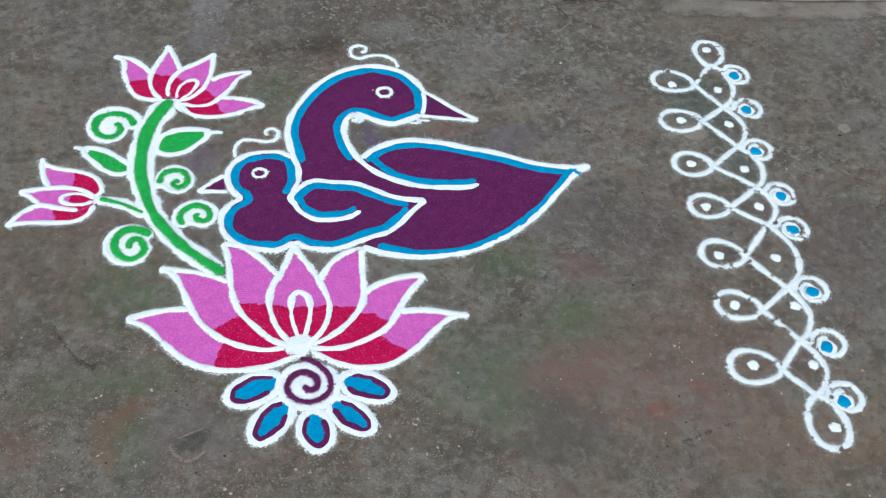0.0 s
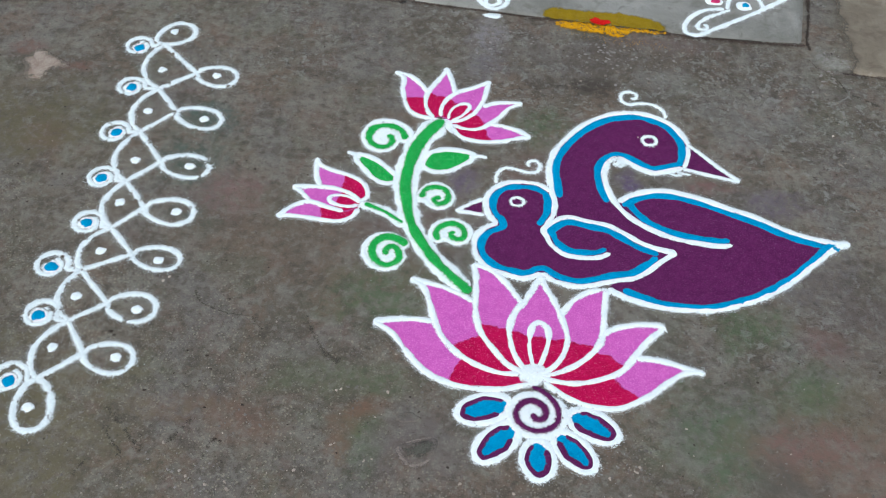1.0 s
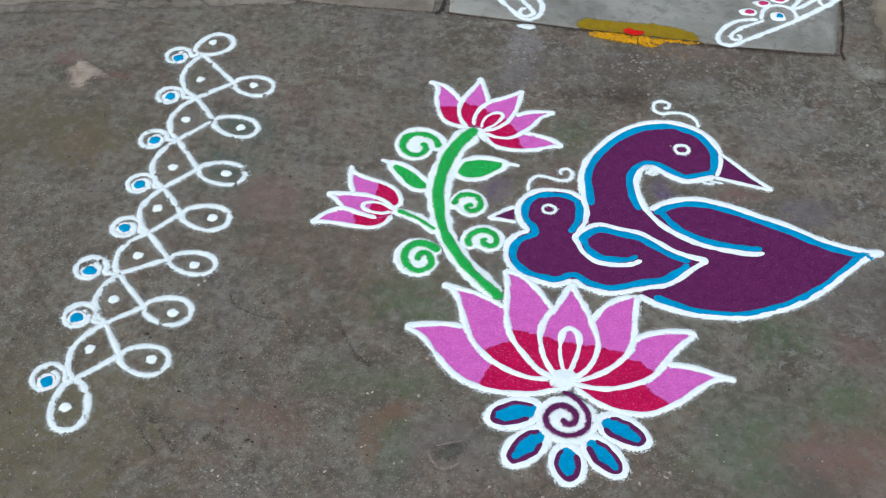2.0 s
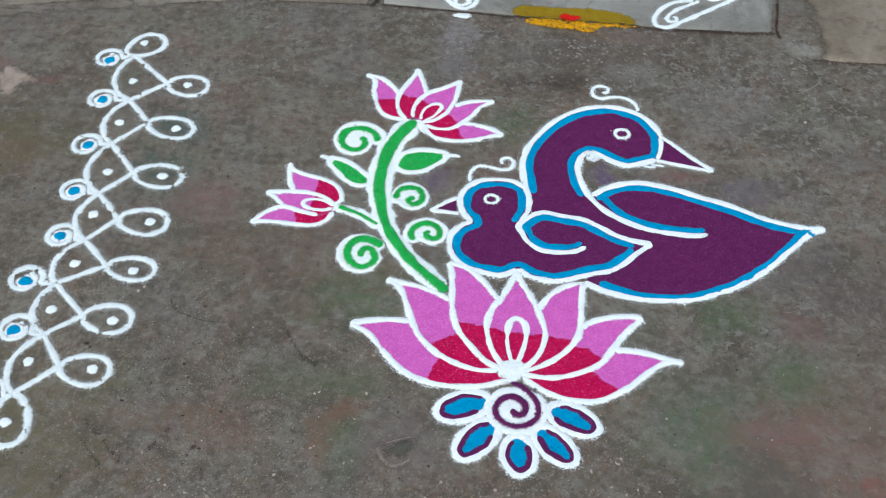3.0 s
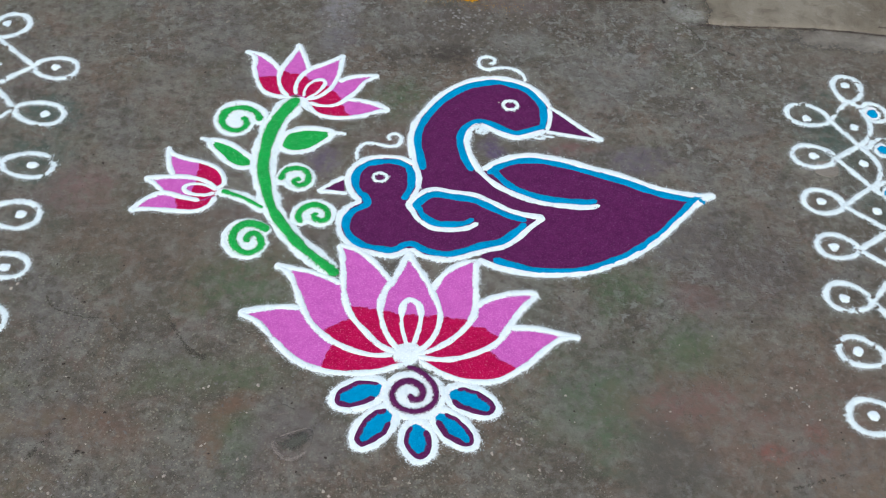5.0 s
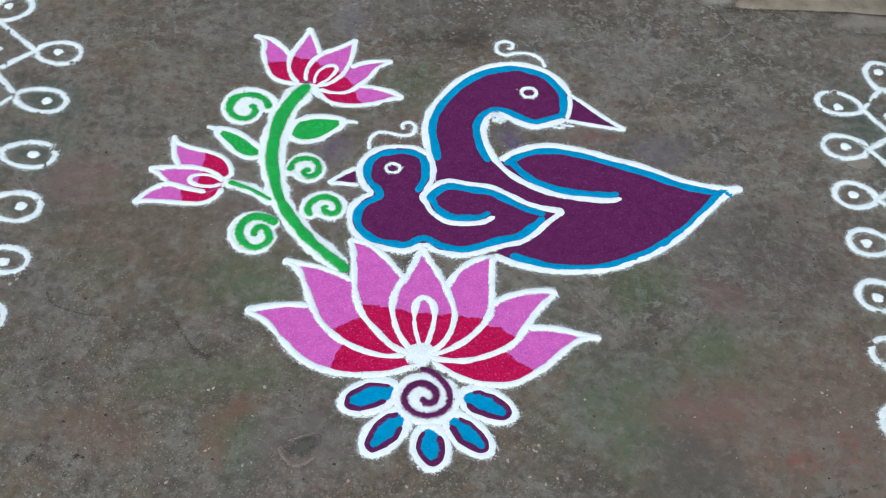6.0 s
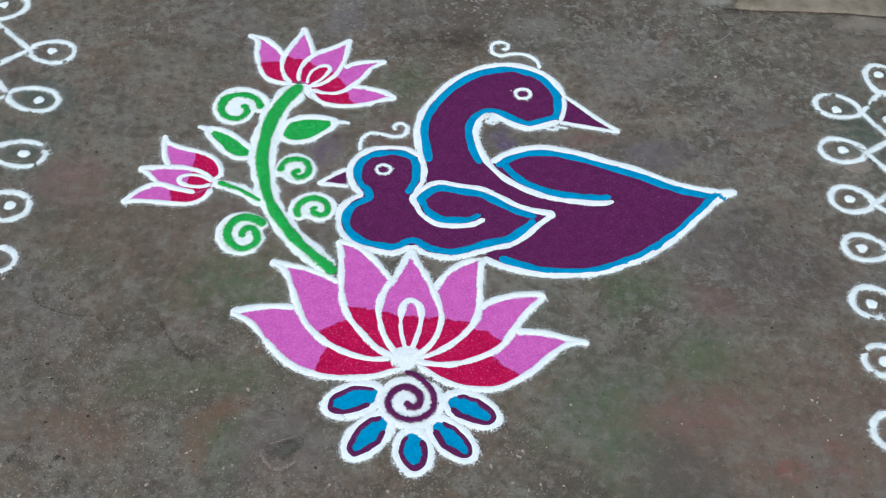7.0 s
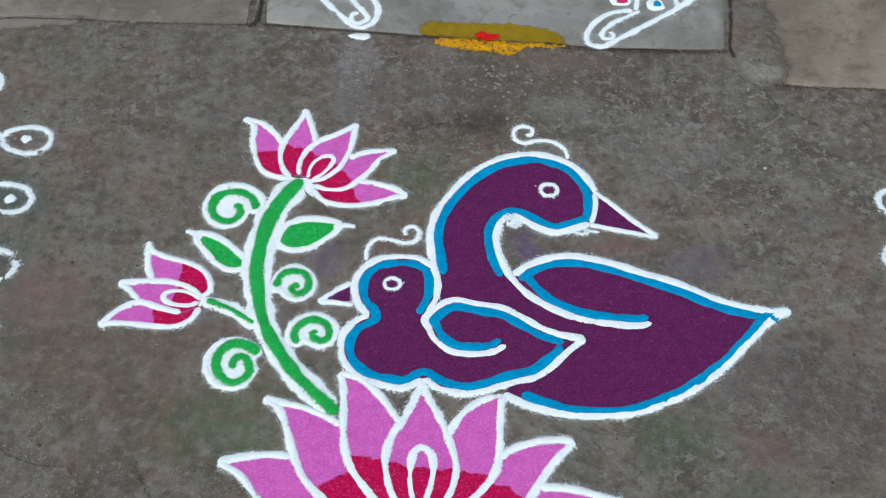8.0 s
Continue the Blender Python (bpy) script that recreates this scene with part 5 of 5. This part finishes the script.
for x, y, r in ((-0.240, -0.341, 0.0040), (-0.233, -0.271, 0.0026), (-0.421, -0.22, 0.0026), (0.522, -0.379, 0.0034), (0.528, -0.383, 0.0026), (0.83, -0.053, 0.0030), (-0.316, -0.341, 0.0030),
                (-0.309, -0.338, 0.0034), (-0.360, -0.478, 0.0036), (-0.518, -0.489, 0.0044), (-0.508, -0.497, 0.0036), (-0.452, -0.503, 0.0040), (-0.448, -0.514, 0.0046), (-0.549, -0.445, 0.0036),
                (-0.61, -0.15, 0.0040), (-0.602, -0.141, 0.0034), (0.122, -0.445, 0.0038), (0.141, -0.494, 0.0030), (0.118, -0.454, 0.0030), (0.079, -0.466, 0.0038), (0.215, -0.559, 0.0042),
                (-0.15, -0.512, 0.0046), (-0.143, -0.519, 0.0036), (-0.129, -0.486, 0.0034), (-0.054, -0.498, 0.0034), (-0.036, -0.505, 0.0030), (0.162, 0.236, 0.0026), (0.688, -0.641, 0.0042), (0.513, 0.264, 0.0036)):
    stones(x, y, 0.75 * r, 0.0018, "small pale stone chip lying on the trodden yard")


def flake(x, y, rx, ry, rise, material, label, seed):
    """A flat piece of old mortar or stone trodden into the yard."""
    verts, faces = [], []
    n = 28
    for f, h in ((1.0, -0.3), (0.96, 0.7), (0.84, 1.0), (0.5, 0.8), (0.0, 0.7)):
        for j in range(n):
            a = 2 * math.pi * j / n
            rr = f * (1 + 0.28 * noise.noise((math.cos(a) * 1.5, math.sin(a) * 1.5, seed)) + 0.12 * noise.noise((math.cos(a) * 5, math.sin(a) * 5, seed)))
            verts.append((x + rx * rr * math.cos(a), y + ry * rr * math.sin(a), relief(x, y) + rise * h))
    for k in range(4):
        for j in range(n):
            a, b = k * n + j, k * n + (j + 1) % n
            faces.append((a, b, b + n, a + n))
    ob = finish("trodden_stone", verts, faces, material)
    tagged(ob, label, "stone")


def bedded(outline, rise, material, label):
    """A flat stone of a given outline, bedded in the yard with its worn top showing."""
    line = smooth_line(outline, True, 0.004)
    mid = sum(line, Vector((0, 0, 0))) / len(line)
    verts, faces, n = [], [], len(line)
    for f, h in ((1.0, -0.4), (0.97, 0.6), (0.88, 1.0), (0.6, 0.85), (0.3, 0.9), (0.02, 0.8)):
        for p in line:
            q = mid + (p - mid) * (f * (1 + 0.05 * noise.noise((p.x * 120, p.y * 120, 1.0))))
            verts.append((q.x, q.y, relief(q.x, q.y) + rise * h + 0.0006 * noise.noise((q.x * 90, q.y * 90, 3.0))))
    for k in range(5):
        for j in range(n):
            a, b = k * n + j, k * n + (j + 1) % n
            faces.append((a, b, b + n, a + n))
    return tagged(finish("trodden_stone", verts, faces, material), label, "stone")


pale = bedded([(-0.983, 0.372), (-0.964, 0.406), (-0.938, 0.396), (-0.889, 0.359), (-0.920, 0.342), (-0.934, 0.310), (-0.966, 0.320), (-0.970, 0.345)], 0.0008, GROUND, "flat pale beige stone bedded in the yard")
fill("worn_face", flat(smooth_line([(-0.985, 0.372), (-0.964, 0.408), (-0.938, 0.397), (-0.885, 0.358), (-0.918, 0.340), (-0.932, 0.307), (-0.968, 0.317), (-0.972, 0.345)], True, 0.005)), STONE_FACE, pale, "pale worn face", 0.0034, 0.005, 0.001, 0.2, 0.0, 0.022)
socket = bedded([(-0.221, -0.434), (-0.203, -0.423), (-0.184, -0.421), (-0.166, -0.414), (-0.162, -0.427), (-0.173, -0.449), (-0.198, -0.464), (-0.212, -0.452)], 0.0010, GROUND, "mortar flake with a dark hollow and a pale broken rim")
fill("hollow", flat(smooth_line([(-0.214, -0.434), (-0.200, -0.426), (-0.168, -0.417), (-0.165, -0.430), (-0.178, -0.446), (-0.197, -0.451)], True, 0.004)), HOLLOW_FACE, socket, "dark grey-green hollow", 0.0040, 0.004, 0.001, 0.3, 0.0, 0.013)
stroke("rim", [(-0.218, -0.432), (-0.216, -0.444), (-0.208, -0.455), (-0.197, -0.462), (-0.184, -0.459), (-0.172, -0.450)], 0.0085, MORTAR, socket, "pale broken mortar rim", base=0.0008, height=0.0012, taper=(1.2, 0.5), loose=False, dense=0.62)
stroke("rim", [(-0.214, -0.428), (-0.196, -0.421), (-0.170, -0.413)], 0.0030, MORTAR, socket, "pale broken mortar rim", base=0.0008, height=0.0012, loose=False, dense=0.5)
flake(-0.209, -0.382, 0.017, 0.009, 0.0014, GROUND, "small flat grey mortar flake trodden into the yard", 4.0)
flake(0.972, 0.029, 0.012, 0.011, 0.0006, BEDDED, "small pale stone bedded in the yard", 6.0)
flake(0.702, 0.056, 0.022, 0.020, 0.0006, BEDDED, "small pale stone bedded beside the border", 1.0)


def grit(count, x0, x1, y0, y1, low, high, material, label, thick, rise=0.8, name="grit"):
    verts, faces = [], []
    made = 0
    while made < count:
        x, y = rng.uniform(x0, x1), rng.uniform(y0, y1)
        if noise.noise((x * 5, y * 5, 2.2)) + 0.6 * noise.noise((x * 17, y * 17, 5.0)) + rng.uniform(-0.4, 0.4) < thick:
            continue
        if (int(x // 0.01), int(y // 0.01)) in COVERED:
            continue
        r = low + (high - low) * rng.random() ** 4
        chip_mesh(verts, faces, x, y, r, rise * (0.5 * low + 0.15 * r))
        made += 1
    ob = finish(name, verts, faces, material, None, "", [1.0] * len(verts), False)
    tagged(ob, label, "grit", kind="stuff")


grit(1500, -0.75, 1.15, 0.12, 0.60, 0.0012, 0.0060, GROUND, "rough crumbled crust of the trodden yard", 0.05, 1.0, "crumbled_crust")
grit(1000, -1.15, 1.15, -0.62, 0.12, 0.0012, 0.0050, GROUND, "rough crumbled crust of the trodden yard", 0.15, 1.0, "crumbled_crust")
grit(700, -0.4, 1.1, 0.18, 0.56, 0.0008, 0.0036, BEDDED, "pale crumbs on the rough part of the yard", 0.1, 1.2)
# Low dark chips that speckle the yard.
grit(900, -1.2, 1.15, -0.65, 0.58, 0.0005, 0.0024, DIRT_SHADE, "small dark specks scattered over the yard", 0.0, 0.35, "dark_specks")
grit(420, -1.2, 1.2, -0.75, -0.36, 0.0006, 0.0024, CHIP_LIGHT, "pale grit scattered over the yard", 0.05)
grit(60, -0.9, 0.3, -0.72, -0.44, 0.0012, 0.0036, CHIP_LIGHT, "pale gravel scattered over the yard", 0.25, 1.2)
grit(2200, -1.2, 1.2, -0.75, -0.25, 0.0007, 0.0030, CHIP, "dull grey grit scattered over the yard", 0.0)


def crumble(x, y, rx, ry, count, low, high):
    """A patch where the cement has broken up into pale crumbs."""
    verts, faces = [], []
    for _ in range(count):
        px, py = rng.gauss(x, rx), rng.gauss(y, ry)
        if (int(px // 0.01), int(py // 0.01)) not in COVERED:
            r = low + (high - low) * rng.random() ** 2
            chip_mesh(verts, faces, px, py, r, 0.35 * r)
    tagged(finish("mortar_crumbs", verts, faces, CHIP_GREY, None, "", None, False), "pale grey mortar crumbs broken out of the yard", "crumbs", kind="stuff")


for x, y, rx, ry, count in ((0.050, 0.500, 0.045, 0.018, 60), (0.115, 0.462, 0.035, 0.018, 45), (0.311, 0.320, 0.040, 0.035, 75), (0.385, 0.275, 0.055, 0.040, 85), (0.548, 0.478, 0.016, 0.016, 35), (0.530, 0.430, 0.022, 0.022, 30),
                            (0.600, 0.425, 0.020, 0.006, 14), (-0.510, -0.490, 0.030, 0.020, 30), (0.115, -0.450, 0.016, 0.012, 14), (0.215, 0.410, 0.060, 0.045, 50), (-0.110, 0.500, 0.035, 0.030, 40)):
    crumble(x, y, rx, ry, count, 0.0010, 0.0042 if y > 0 else 0.0026)
grit(220, -1.2, 1.2, -0.35, 0.5, 0.0005, 0.0015, CHIP_LIGHT, "pale grit scattered over the yard", 0.1)


# ---------------------------------------------------------------- cracks, grooves and hollows in the yard
def scar(name, line, wide, material, label, taper=None):
    tagged(stroke(name, line, wide, material, None, height=0.0003, taper=taper, loose=False, dense=0.40 if wide > 0.002 else 0.7), label, name, name + "s in the yard", "structure")


# Grooves and cracks are flat dark strips; the ground isn't cut.
for line, wide in (([(-0.377, -0.205), (-0.371, -0.222), (-0.360, -0.243), (-0.346, -0.266), (-0.328, -0.284), (-0.312, -0.291)], 0.0060),
                   ([(-0.643, -0.39), (-0.61, -0.425), (-0.578, -0.46)], 0.0055), ([(-0.641, -0.421), (-0.622, -0.446), (-0.601, -0.474)], 0.0050),
                   ([(-0.513, -0.400), (-0.529, -0.422), (-0.544, -0.449)], 0.0060), ([(-0.652, -0.477), (-0.662, -0.506)], 0.0040), ([(-0.478, -0.435), (-0.487, -0.452), (-0.492, -0.470)], 0.0045),
                   ([(0.567, -0.520), (0.524, -0.530), (0.482, -0.541)], 0.0030), ([(0.561, 0.386), (0.584, 0.371), (0.614, 0.350)], 0.0040)):
    scar("groove", line, 1.9 * wide, HOLLOW, "shallow dark groove worn into the yard", (0.6, 1.0))
for line in ([(-0.459, -0.212), (-0.451, -0.226), (-0.44, -0.236)], [(0.502, 0.482), (0.509, 0.470), (0.514, 0.457), (0.531, 0.444), (0.550, 0.416), (0.561, 0.387)], [(-0.557, -0.164), (-0.543, -0.189), (-0.504, -0.206), (-0.465, -0.212)]):
    scar("crack", line, 0.0016, HOLLOW, "fine dark crack in the trodden yard")
for x, y, r in ((-0.668, -0.255, 0.006), (-0.662, -0.262, 0.004), (-0.515, -0.291, 0.0045), (-0.595, -0.358, 0.0045), (-0.502, -0.383, 0.0040), (-0.478, -0.435, 0.0050), (-0.470, -0.438, 0.0040), (0.955, 0.012, 0.0050)):
    tagged(dab("dirt_crumb", x, y, 0.65 * r, DIRT_SHADE, None, "", 0.0014, 0.6), "dark crumb of dirt lying on the yard", "dirt", "dirt crumbs in the yard")
spill()
